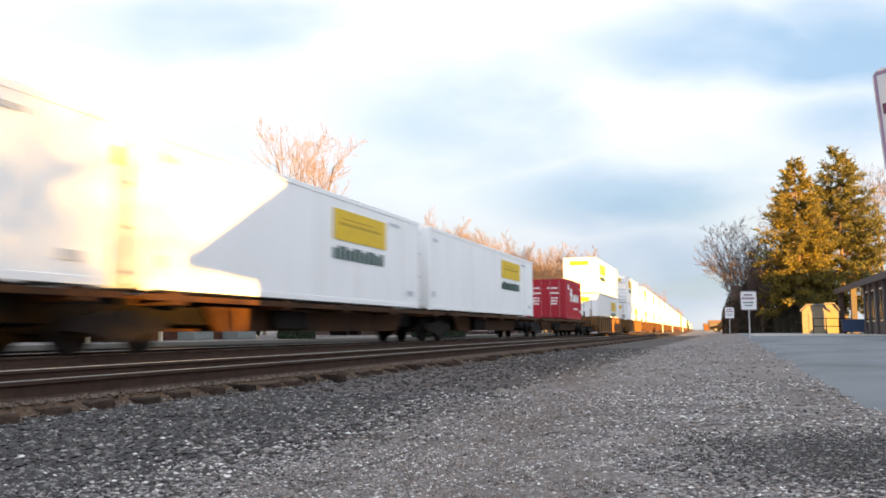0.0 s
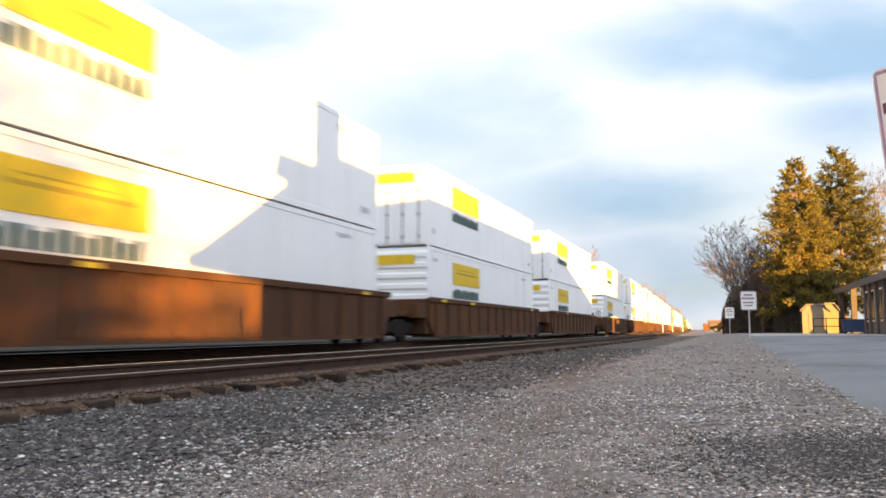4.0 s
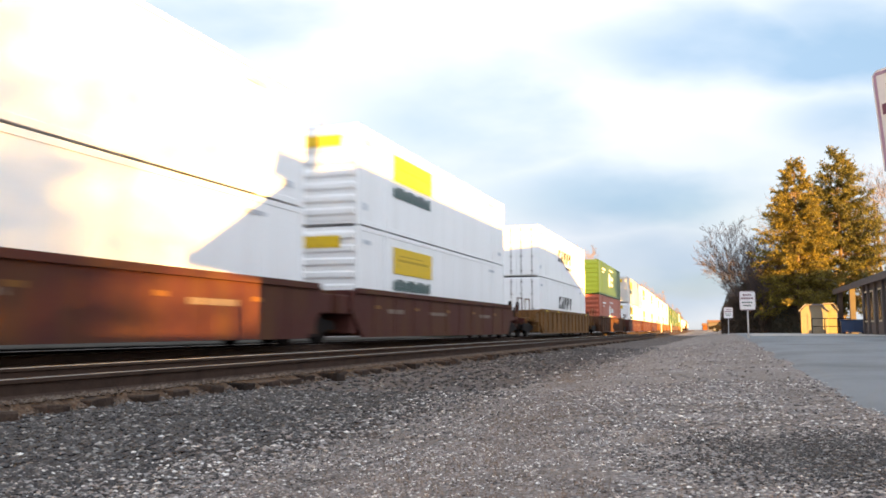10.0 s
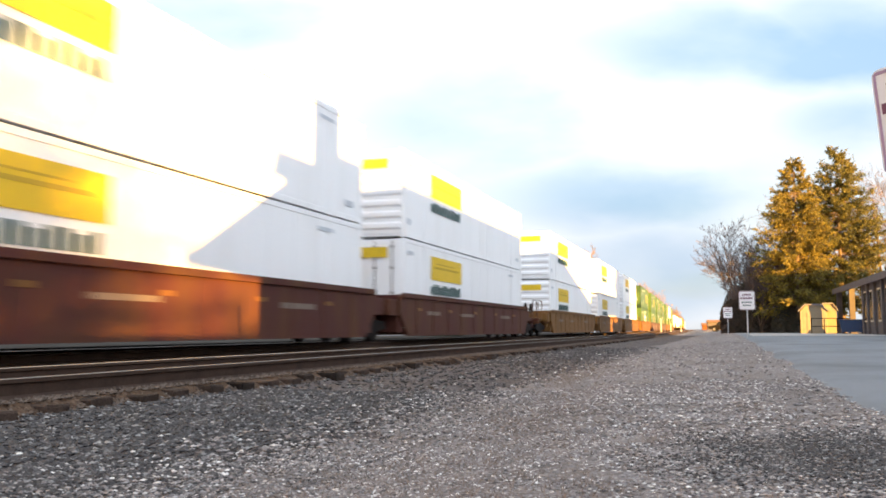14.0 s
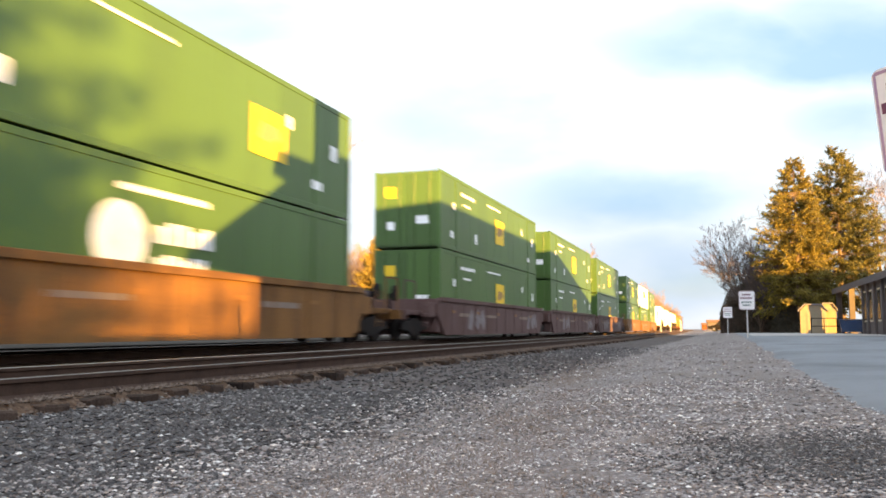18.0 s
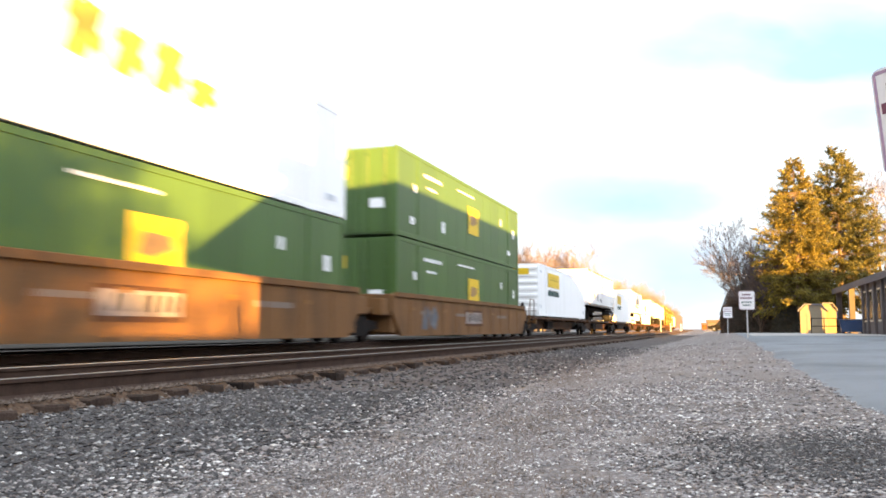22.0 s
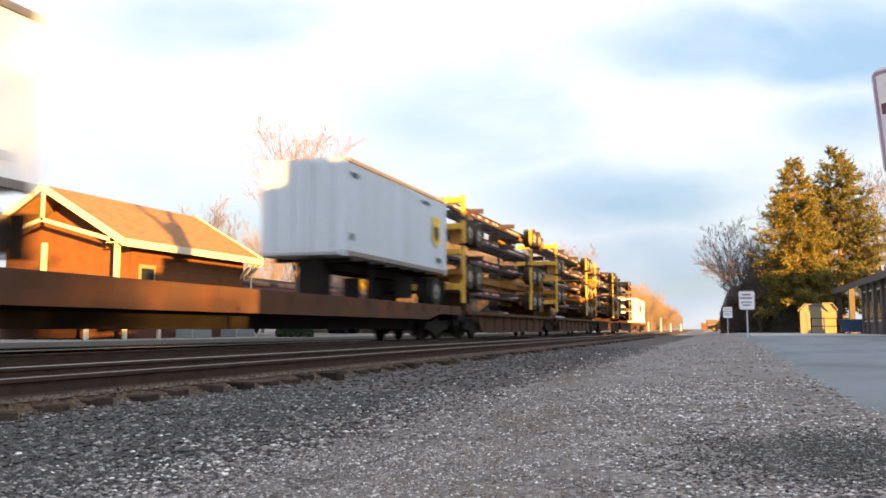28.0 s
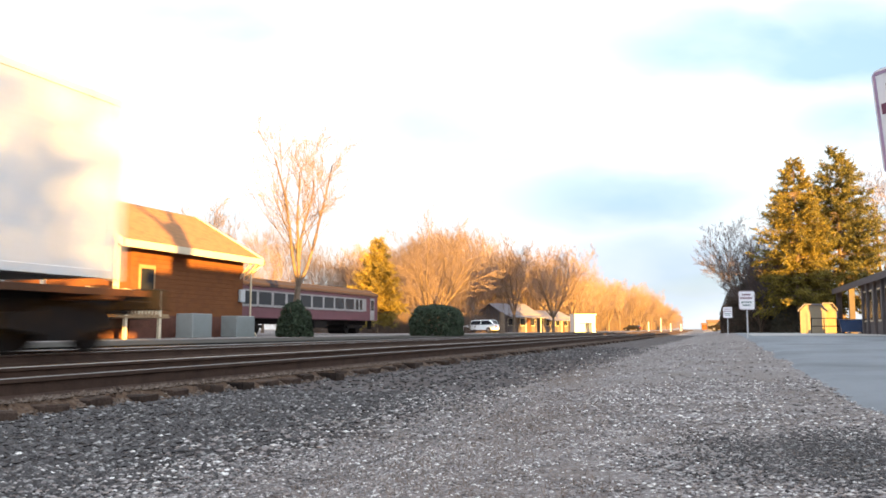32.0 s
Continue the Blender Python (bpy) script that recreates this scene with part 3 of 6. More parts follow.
def spine_wagon(paint, first, last, half=8.9, deck=False, deep=False):
    """A low flat wagon: a centre sill with end platforms, or a full plank deck for trailers."""
    key = ("spine", paint.name, first, last, half, deck, deep)
    if key in PROTO:
        return key
    root = new("flat_wagon")
    bm = B()
    box(bm, -0.42, 0.42, -half, half, 0.52, 1.0, 0.02)
    part("centre_sill", bm, BLACK, root)
    for sx in (-1, 1):
        bm = B()
        prism(bm, [(-half + 2.9, .92), (-half + 3.4, .38), (half - 3.4, .38), (half - 2.9, .92)], "x", *sorted((sx * .62, sx * .72)))
        part("truss_plate", bm, BLACK if deck else paint, root)
    if deck:
        for sx in (-1, 1):
            bm = B()
            xa, xb = sorted((sx * 1.30, sx * 1.42))
            prism(bm, [(-half, 0.92), (-half + 2.4, 0.92), (-half + 3.6, 0.72), (half - 3.6, 0.72), (half - 2.4, 0.92), (half, 0.92), (half, 1.24), (-half, 1.24)], "x", xa, xb)
            part("side_sill", bm, paint, root)
            bm = B()
            xa, xb = sorted((sx * 1.42, sx * 1.46))
            box(bm, xa, xb, 0, 0.1, 0.98, 1.2)
            pocket = part("stake_pocket", bm, paint, root)
            pocket.matrix_basis = pose(0, -half + 0.7, 0)
            for i in range(1, int(half * 2 / 1.5)):
                piece("stake_pocket", pocket.data, None, root, at=pose(0, -half + 0.7 + i * 1.5, 0))
        bm = B()
        n = int(half * 2 / 0.3)
        for i in range(n):
            y = -half + i * (2 * half / n)
            box(bm, -1.30, 1.30, y + .008, y + 2 * half / n - .008, 1.12, 1.21 + (i % 3) * 0.004)
        part("deck_planks", bm, DECKWOOD, root)
        bm = B()
        for i in range(9):
            y = -half + 1.0 + i * (2 * half - 2) / 8
            box(bm, -1.3, 1.3, y - .06, y + .06, 0.85, 1.12)
        part("cross_bearers", bm, BLACK, root)
    else:
        for y in (-half + 1.2, -half + 5.2, 0.0, half - 5.2, half - 1.2):
            bm = B()
            box(bm, -1.35, 1.35, y - 0.22, y + 0.22, 0.86, 1.06, 0.02)
            for sx in (-1.2, 1.2):
                box(bm, sx - 0.12, sx + 0.12, y - .14, y + .14, 1.06, 1.10)
            part("cross_arm", bm, paint, root)
        for sx in (-1, 1):
            bm = B()
            xa, xb = sorted((sx * 1.22, sx * 1.36))
            box(bm, xa, xb, -half + 0.3, half - 0.3, 0.94, 1.05)
            part("side_rail", bm, paint, root)
        bm = B()
        rod(bm, (-0.7, -2.6, 0.62), (-0.7, -1.2, 0.62), 0.22, 10)
        part("air_tank", bm, BLACK, root)
        bm = B()
        box(bm, 0.42, 0.95, -3.0, -1.4, 0.42, 0.85, 0.03)
        part("valve_box", bm, BLACK, root)
    if deep:
        for sx in (-1, 1):
            bm = B()
            prism(bm, [(-half + 2.1, .94), (-half + 2.7, .28), (half - 2.7, .28), (half - 2.1, .94)], "x", *sorted((sx * 1.20, sx * 1.25)))
            web = part("side_web", bm, paint, root)
            bm = B()
            box(bm, *sorted((sx * 1.18, sx * 1.44)), -half + .2, half - .2, .955, 1.085, .01)
            part("top_flange", bm, paint, web)
            bm = B()
            box(bm, *sorted((sx * 1.18, sx * 1.32)), -half + 2.7, half - 2.7, .24, .29)
            part("bottom_flange", bm, paint, web)
            for i in range(8):
                y = -half + 3.2 + i * (2 * half - 6.4) / 7
                bm = B()
                box(bm, *sorted((sx * 1.25, sx * 1.30)), y - .05, y + .05, .29, .96)
                part("stiffener", bm, paint, web)
        # saddles that carry a stack of chassis
        for y in (-half + 2.2, half - 2.2):
            bm = B()
            box(bm, -.75, .75, y - .12, y + .12, 1.0, 1.9)
            part("saddle", bm, paint, root)
    for e in (-1, 1):
        if (e < 0 and first) or (e > 0 and last):
            bm = B()
            box(bm, -1.3, 1.3, *sorted((e * half, e * (half + .35))), 0.72, 1.1, 0.02)
            box(bm, -0.16, 0.16, *sorted((e * half, e * (half + .9))), 0.66, 0.95, 0.03)
            part("coupler", bm, BLACK, root)
            ladder(root, 1.36, e * (half - 0.5), 0.4, 1.1, BLACK)
    wheels_and_frames(root, -half + (1.9 if first else 0.0))
    if last:
        wheels_and_frames(root, half - 1.9)
    PROTO[key] = root
    return key


def bars(root, x, rows, ink):
    """Lettering too small to read: a row of short upright bars each, (y, z, length, height)."""
    bm = B()
    for y, z, w, h in rows:
        n = max(3, int(w / (h * 0.8)))
        for i in range(n):
            q = y + w * i / n
            box(bm, x - 0.002, x + 0.003, q, q + w / n * 0.72, z, z + h * (1.0 if i % 3 else 0.8))
    part("lettering", bm, ink, root)["kind"] = "stuff"


def freight_box(length, tall, paint, front, sign, ribs=False, name="freight_container"):
    """A box container: shell, rails, posts, castings, ends and its markings; its front looks to -y."""
    key = (name, length, tall, paint.name, front, sign, ribs)
    if key in PROTO:
        return key
    root = new(name)
    h, w = length / 2, 1.295
    bm = B()
    box(bm, -w + .03, w - .03, -h + .05, h - .05, 0.06, tall - 0.02)
    part("shell", bm, paint, root)
    for sx in (-1, 1):
        if ribs:
            n = int((length - 0.3) / 0.28)
            st = (length - 0.3) / n
            bm = B()
            prism(bm, [(sx * (w - .032), 0), (sx * (w - .004), st * .2), (sx * (w - .004), st * .5), (sx * (w - .032), st * .7)], "z", 0.16, tall - 0.12)
            fold = part("corrugation", bm, paint, root)
            fold.matrix_basis = pose(0, -h + .15, 0)
            for i in range(1, n):
                piece("corrugation", fold.data, None, root, at=pose(0, -h + .15 + i * st, 0))
        else:
            n = max(3, round((length - 0.3) / 1.22))
            st = (length - 0.3) / n
            if sx < 0:
                bm = B()
                box(bm, -w + .012, -w + .035, -h + .15, h - .15, 0.17, tall - 0.13)
                part("side_sheet", bm, paint, root)
                continue
            bm = B()
            box(bm, w - .035, w - .016, .004, st - .004, 0.17, tall - 0.13)
            first_panel = part("side_panel", bm, paint, root)
            first_panel.matrix_basis = pose(0, -h + .15, 0)
            for i in range(1, n):
                piece("side_panel", first_panel.data, None, root, at=pose(0, -h + .15 + i * st, 0))
    for sx in (-1, 1):
        for z0, z1, nm in ((0.03, 0.17, "bottom_rail"), (tall - .13, tall, "top_rail")):
            bm = B()
            xa, xb = sorted((sx * (w - .08), sx * w))
            box(bm, xa, xb, -h, h, z0, z1, 0.008)
            part(nm, bm, TRAILRAIL if name == "road_trailer" else paint, root)
    for sx in (-1, 1):
        for y in (-h, h - 0.12):
            bm = B()
            xa, xb = sorted((sx * (w - .12), sx * (w + .003)))
            box(bm, xa, xb, y, y + .12, 0.0, tall + .003, 0.01)
            part("corner_post", bm, paint, root)
    if length > 15:
        for sx in (-1, 1):
            for y in (-6.1, 6.1):
                bm = B()
                xa, xb = sorted((sx * (w - .05), sx * (w + .006)))
                box(bm, xa, xb, y - .09, y + .09, 0.0, tall + .004)
                part("lifting_post", bm, paint, root)
    bm = B()
    if front == "ribs":
        n = 7
        st = (tall - .3) / n
        pts = [(-h + .06, .12)]
        for i in range(n):
            z = .14 + i * st
            pts += [(-h + .03, z), (-h + .03, z + st * .35), (-h - .035, z + st * .5), (-h - .035, z + st * .85)]
        pts += [(-h + .03, tall - .14), (-h + .06, tall - .12)]
        prism(bm, pts, "x", -w + .12, w - .12)
        part("ribbed_end", bm, paint, root)
    else:
        bm.free()
        for xa, xb in ((-w + .12, -.012), (.012, w - .12)):
            bm = B()
            box(bm, xa, xb, -h, -h + .05, 0.12, tall - .12)
            door = part("end_door", bm, paint, root)
            for x in (xa + .28, xb - .28):
                bm = B()
                rod(bm, (x, -h - .03, 0.1), (x, -h - .03, tall - .08), 0.02, 6)
                for z in (0.3, 1.1, 1.9, tall - .3):
                    box(bm, x - .06, x + .06, -h - .05, -h, z, z + .06)
                part("lock_bar", bm, STEEL if paint is WHITE else DULLRED if paint is RED else paint, door)
            if paint is RED:
                bm = B()
                for z, a, b in ((1.95, .1, .8), (1.62, .25, .9), (1.3, .35, .8), (1.12, .35, .8), (.94, .35, .75)):
                    n = max(2, round((b - a) * 7))
                    for k in range(n):
                        q = xa + a + (b - a) * k / n
                        box(bm, q, q + .085, -h - .006, -h, z, z + .11)
                part("lettering", bm, WHITE, door)["kind"] = "stuff"
    x = w - 0.004 + 0.008
    if sign in ("panel", "panel_low", "panel_mid", "panel_rear"):
        y0 = {"panel": -h + 2.6, "panel_low": -h + 3.0, "panel_mid": -0.5, "panel_rear": h - 6.4}[sign]
        for sx in (1, -1):
            bm = B()
            box(bm, *sorted((sx * (w + .005), sx * (w + .009))), y0, y0 + 3.5, tall - 1.20, tall - 0.38)
            plate = part("sign_panel", bm, YELLOW, root, "plain yellow name panel")
            bm = B()
            box(bm, *sorted((sx * (w + .009), sx * (w + .012))), y0 + .35, y0 + 3.1, tall - .80, tall - .72)
            box(bm, *sorted((sx * (w + .009), sx * (w + .012))), y0 + .5, y0 + 2.6, tall - .64, tall - .60)
            part("stripe", bm, mat("dull_gold_ink", (0.50, 0.32, 0.015), 0.6), plate)
        bars(root, w + .007, [(y0, tall - 1.72, 3.4, 0.36)], INK)
        bm = B()
        box(bm, -0.75, 0.75, -h - .055, -h - .04, tall - .62, tall - .28)
        part("end_panel", bm, YELLOW, root, "plain yellow name panel")
    elif sign == "slant":
        ink = mat("black_ink", (0.03, 0.03, 0.035), 0.5, bump=0)
        for i in range(5):
            q = -2.4 + i * .92
            bm = B()
            prism(bm, [(q, tall - 1.62), (q + .62, tall - 1.62), (q + .86, tall - .88), (q + .24, tall - .88)], "x", w + .004, w + .009)
            mark = part("painted_stroke", bm, ink, root)
            bm = B()
            a, b, c = ((.42, .80, .30), (.20, .48, .42), (.28, .50, .0), (.36, .80, .0), (.0, .24, .0))[i]
            prism(bm, [(q + a, tall - 1.64 + c), (q + b, tall - 1.64 + c), (q + b + .09, tall - 1.36 + c), (q + a + .09, tall - 1.36 + c)], "x", w + .009, w + .012)
            if i in (0, 4):
                prism(bm, [(q + .02, tall - 1.40), (q + .34, tall - 1.40), (q + .38, tall - 1.28), (q + .06, tall - 1.28)], "x", w + .009, w + .012)
            part("cut_out", bm, paint, mark)
        bars(root, w + .007, [(0.3, tall - 1.95, 1.9, 0.14)], ink)
    elif sign == "emblem":
        bm = B()
        rod(bm, (w + .004, -0.9, tall * .52), (w + .009, -0.9, tall * .52), 0.66, 24)
        part("round_emblem", bm, WHITE, root, "white round emblem")
        bars(root, w + .007, [(0.0, tall * .52, 1.8, 0.40), (0.0, tall * .52 - .5, 1.6, 0.3), (-5.8, tall - .7, 2.0, .16), (-1.0, tall - .55, 2.6, .13), (-5.9, tall - .95, 1.3, .1)], WHITE)
    elif sign in ("square", "square_back"):
        q = -0.4 if sign == "square" else 3.1
        bm = B()
        box(bm, w + .004, w + .009, q, q + 1.45, tall * .5 - .55, tall * .5 + .55)
        sq = part("sign_panel", bm, YELLOW, root, "yellow square panel")
        bm = B()
        prism(bm, [(q + .22, tall * .5 - .14), (q + .6, tall * .5 - .2), (q + 1.23, tall * .5 - .02), (q + 1.1, tall * .5 + .2), (q + .4, tall * .5 + .24)], "x", w + .009, w + .012)
        part("inner_mark", bm, mat("dull_ochre_ink", (0.34, 0.20, 0.08), 0.6), sq)
        bars(root, w + .007, [(-5.6, tall - .62, 1.9, .13), (-5.3, tall - 1.0, 1.0, .09), (-1.8, tall - .5, 2.2, .08)], WHITE)
        for y, z, a, b in ((-6.6, tall * .55, .26, .26), (-6.9, .5, .35, .25), (5.9, .55, .5, .22), (-3.7, .55, .32, .4), (4.6, tall * .62, .22, .3), (6.9, tall * .5, .3, .4)):
            bm = B()
            box(bm, w + .004, w + .008, y, y + a, z, z + b)
            part("placard", bm, WHITE, root)
        for x, z, a, b in ((-.9, 1.9, .45, .4), (.35, .9, .5, .3), (-.8, .7, .3, .3)):
            bm = B()
            box(bm, x, x + a, -h - .004, -h, z, z + b)
            part("placard", bm, WHITE if z < 1.5 else YELLOW, root)
    elif sign == "crest":
        ink = mat("ochre_mark", (0.40, 0.22, 0.035), 0.6, dark=(0.16, 0.05, 0.03))
        for q, a, b in ((-2.1, .95, .95), (-1.0, .9, .8), (.05, .95, .9), (1.1, 1.0, .5)):
            bm = B()
            prism(bm, [(q, tall * .5), (q + a * .6, tall * .5 - .05), (q + a, tall * .5 + b * .9), (q + a * .35, tall * .5 + b)], "x", w + .004, w + .009)
            prism(bm, [(q + .02, tall * .5 + b * .65), (q + a, tall * .5 + b * .05), (q + a, tall * .5 + b * .4), (q + .1, tall * .5 + b)], "x", w + .005, w + .010)
            part("painted_stroke", bm, ink, root)
    elif sign == "wide":
        bm = B()
        zc = tall * .45
        prism(bm, [(-1.55, zc), (-1.3, zc), (-.55, zc + .86), (-.8, zc + .86)], "x", w + .004, w + .008)
        prism(bm, [(-1.5, zc + .86), (-1.2, zc + .86), (-.45, zc), (-.75, zc)], "x", w + .005, w + .009)
        box(bm, w + .004, w + .0085, -1.55, -.5, zc + .38, zc + .52)
        part("painted_stroke", bm, WHITE, root)
        bars(root, w + .007, [(-.35, zc, 2.3, .52), (-2.3, zc + .75, .5, .34), (-.3, zc - .5, 1.7, .1), (2.2, tall - .5, .5, .12), (2.3, .45, .4, .25)], WHITE)
    elif sign == "blot":
        ink = mat("grey_ink", (0.42, 0.42, 0.44), 0.6)
        bm = B()
        rod(bm, (w + .004, -3.6, tall * .55), (w + .008, -3.6, tall * .55), 0.35, 8)
        part("round_emblem", bm, ink, root)
        for y, z, a, b in ((-5.0, .75, 1.2, .35), (-3.2, .55, .9, .6), (-1.6, .5, 1.5, .22)):
            bm = B()
            prism(bm, [(y, z), (y + a, z - .15), (y + a * .9, z + b * .5), (y + a * .4, z + b)], "x", w + .004, w + .007)
            part("faded_mark", bm, ink, root)
    elif sign == "letters":
        bm = B()
        prism(bm, [(-1.7, tall - 2.0), (-1.0, tall - 2.0), (1.2, tall - .35), (.4, tall - .35)], "x", w + .004, w + .008)
        prism(bm, [(-2.6, tall - 1.75), (.6, tall - .95), (.8, tall - 1.2), (-2.4, tall - 2.0)], "x", w + .005, w + .009)
        part("painted_stroke", bm, NAVY, root)
        bars(root, w + .007, [(.5, tall - 1.6, 3.6, .95)], mat("blue_ink", (0.10, 0.14, 0.26), 0.5, bump=0))
        bm = B()
        box(bm, w + .004, w + .008, -1.2, 4.0, tall - 1.95, tall - 1.86)
        part("underline", bm, NAVY, root)
    if sign == "badge":
        bm = B()
        prism(bm, [(h - 1.55, tall * .42), (h - 1.15, tall * .33), (h - .75, tall * .42), (h - .75, tall * .72), (h - 1.55, tall * .72)], "x", w + .004, w + .008)
        shield = part("shield", bm, YELLOW, root, "yellow shield emblem")
        bm = B()
        prism(bm, [(h - 1.42, tall * .46), (h - 1.15, tall * .40), (h - .88, tall * .46), (h - .88, tall * .60), (h - 1.42, tall * .60)], "x", w + .008, w + .011)
        part("inner_shield", bm, mat("dark_brown_ink", (0.06, 0.035, 0.02), 0.6), shield)
    if paint in (WHITE, CREAM, GREY):
        for y, z, a, b in ((-h + .3, .45, .25, .2), (h - 1.1, .4, .5, .16), (h - 2.6, tall - .42, .8, .1), (-h + .35, tall - .5, .5, .12)):
            bm = B()
            box(bm, w + .004, w + .007, y, y + a, z, z + b)
            part("placard", bm, GREY if paint is WHITE else INK, root)
    PROTO[key] = root
    return key


def road_trailer(length, tall, paint, sign, skirt=False):
    """A semi-trailer standing on its wheels and landing legs."""
    key = ("trailer", length, tall, paint.name, sign, skirt)
    if key in PROTO:
        return key
    base = PROTO[freight_box(length, tall, paint, "doors", sign, name="road_trailer")]
    PROTO.pop(("road_trailer", length, tall, paint.name, "doors", sign, False))
    for ob in base.children:
        ob.matrix_basis = pose(0, 0, 1.16)
    root = base
    h = length / 2
    for sx in (-0.5, 0.5):
        bm = B()
        box(bm, sx - .05, sx + .05, -h + 1.0, h - .2, 0.86, 1.06)
        part("frame_rail", bm, BLACK, root)
    bm = B()
    box(bm, -1.2, 1.2, -.03, .03, 1.06, 1.16)
    cross = part("cross_member", bm, BLACK, root)
    cross.matrix_basis = pose(0, -h + .6, 0)
    for i in range(1, int(length / 1.2)):
        piece("cross_member", cross.data, None, root, at=pose(0, -h + .6 + i * 1.2, 0))
    ax = (h - 1.1, h - 2.35) if length > 10 else (h - 1.0,)
    for y in ax:
        bm = B()
        rod(bm, (-1.2, y, 0.51), (1.2, y, 0.51), 0.07, 8)
        part("axle", bm, BLACK, root)
        for sx in (-1.12, -0.8, 0.8, 1.12):
            bm = B()
            rod(bm, (sx - .13, y, 0.51), (sx + .13, y, 0.51), 0.5, 20)
            tyre = part("tyre", bm, RUBBER, root)
            if abs(sx) > 1:
                bm = B()
                o = .135 if sx > 0 else -.135
                rod(bm, (sx, y, 0.51), (sx + o, y, 0.51), 0.27, 14)
                rod(bm, (sx, y, 0.51), (sx + o * 1.5, y, 0.51), 0.11, 10)
                part("rim", bm, STEEL, tyre)
    for sx in (-0.85, 0.85):
        bm = B()
        box(bm, sx - .07, sx + .07, -h + 2.6, -h + 2.76, 0.10, 1.12)
        box(bm, sx - .16, sx + .16, -h + 2.5, -h + 2.86, 0.0, 0.06)
        part("landing_leg", bm, BLACK, root)
    bm = B()
    box(bm, -.35, .35, -h + .4, -h + 1.1, 0.0, 1.1)
    part("hitch_stand", bm, YELLOW if sign == "wide" else BLACK, root)
    for y0 in (h - 3.4, h - .06):
        for sx in (-.95, .95):
            bm = B()
            box(bm, sx - .3, sx + .3, y0, y0 + .02, 0.2, 0.9)
            part("mud_flap", bm, RUBBER, root)
    if skirt:
        for sx in (-1, 1):
            bm = B()
            box(bm, *sorted((sx * 1.22, sx * 1.25)), -h + 4.2, h - 3.6, 0.35, 1.16)
            part("side_skirt", bm, paint, root)
    PROTO[key] = root
    return key


# dusty rubber, its tone also warmed to carry golden sunlight
DUSTYLITTYRE = mat("dusty_sunlit_tyre", (0.060, 0.044, 0.028), 0.9, dark=(0.022, 0.019, 0.017), grain=6, fine=40, amount=0.8)
OLDYELLOW = mat("rusty_yellow_paint", (0.23, 0.10, 0.018), 0.65, dark=(0.11, 0.045, 0.014), grain=2.5, fine=22, amount=0.8)
DEEPSILL = mat("dark_orange_wagon_paint", (0.064, 0.025, 0.007), 0.7, dark=(0.022, 0.012, 0.008), grain=1.6, fine=18, amount=0.9, streak=3)
STRAP = mat("yellow_strap", (0.56, 0.31, 0.025), 0.6, dark=(0.24, 0.115, 0.02), grain=2.5, fine=22, amount=0.8, bump=0.0)


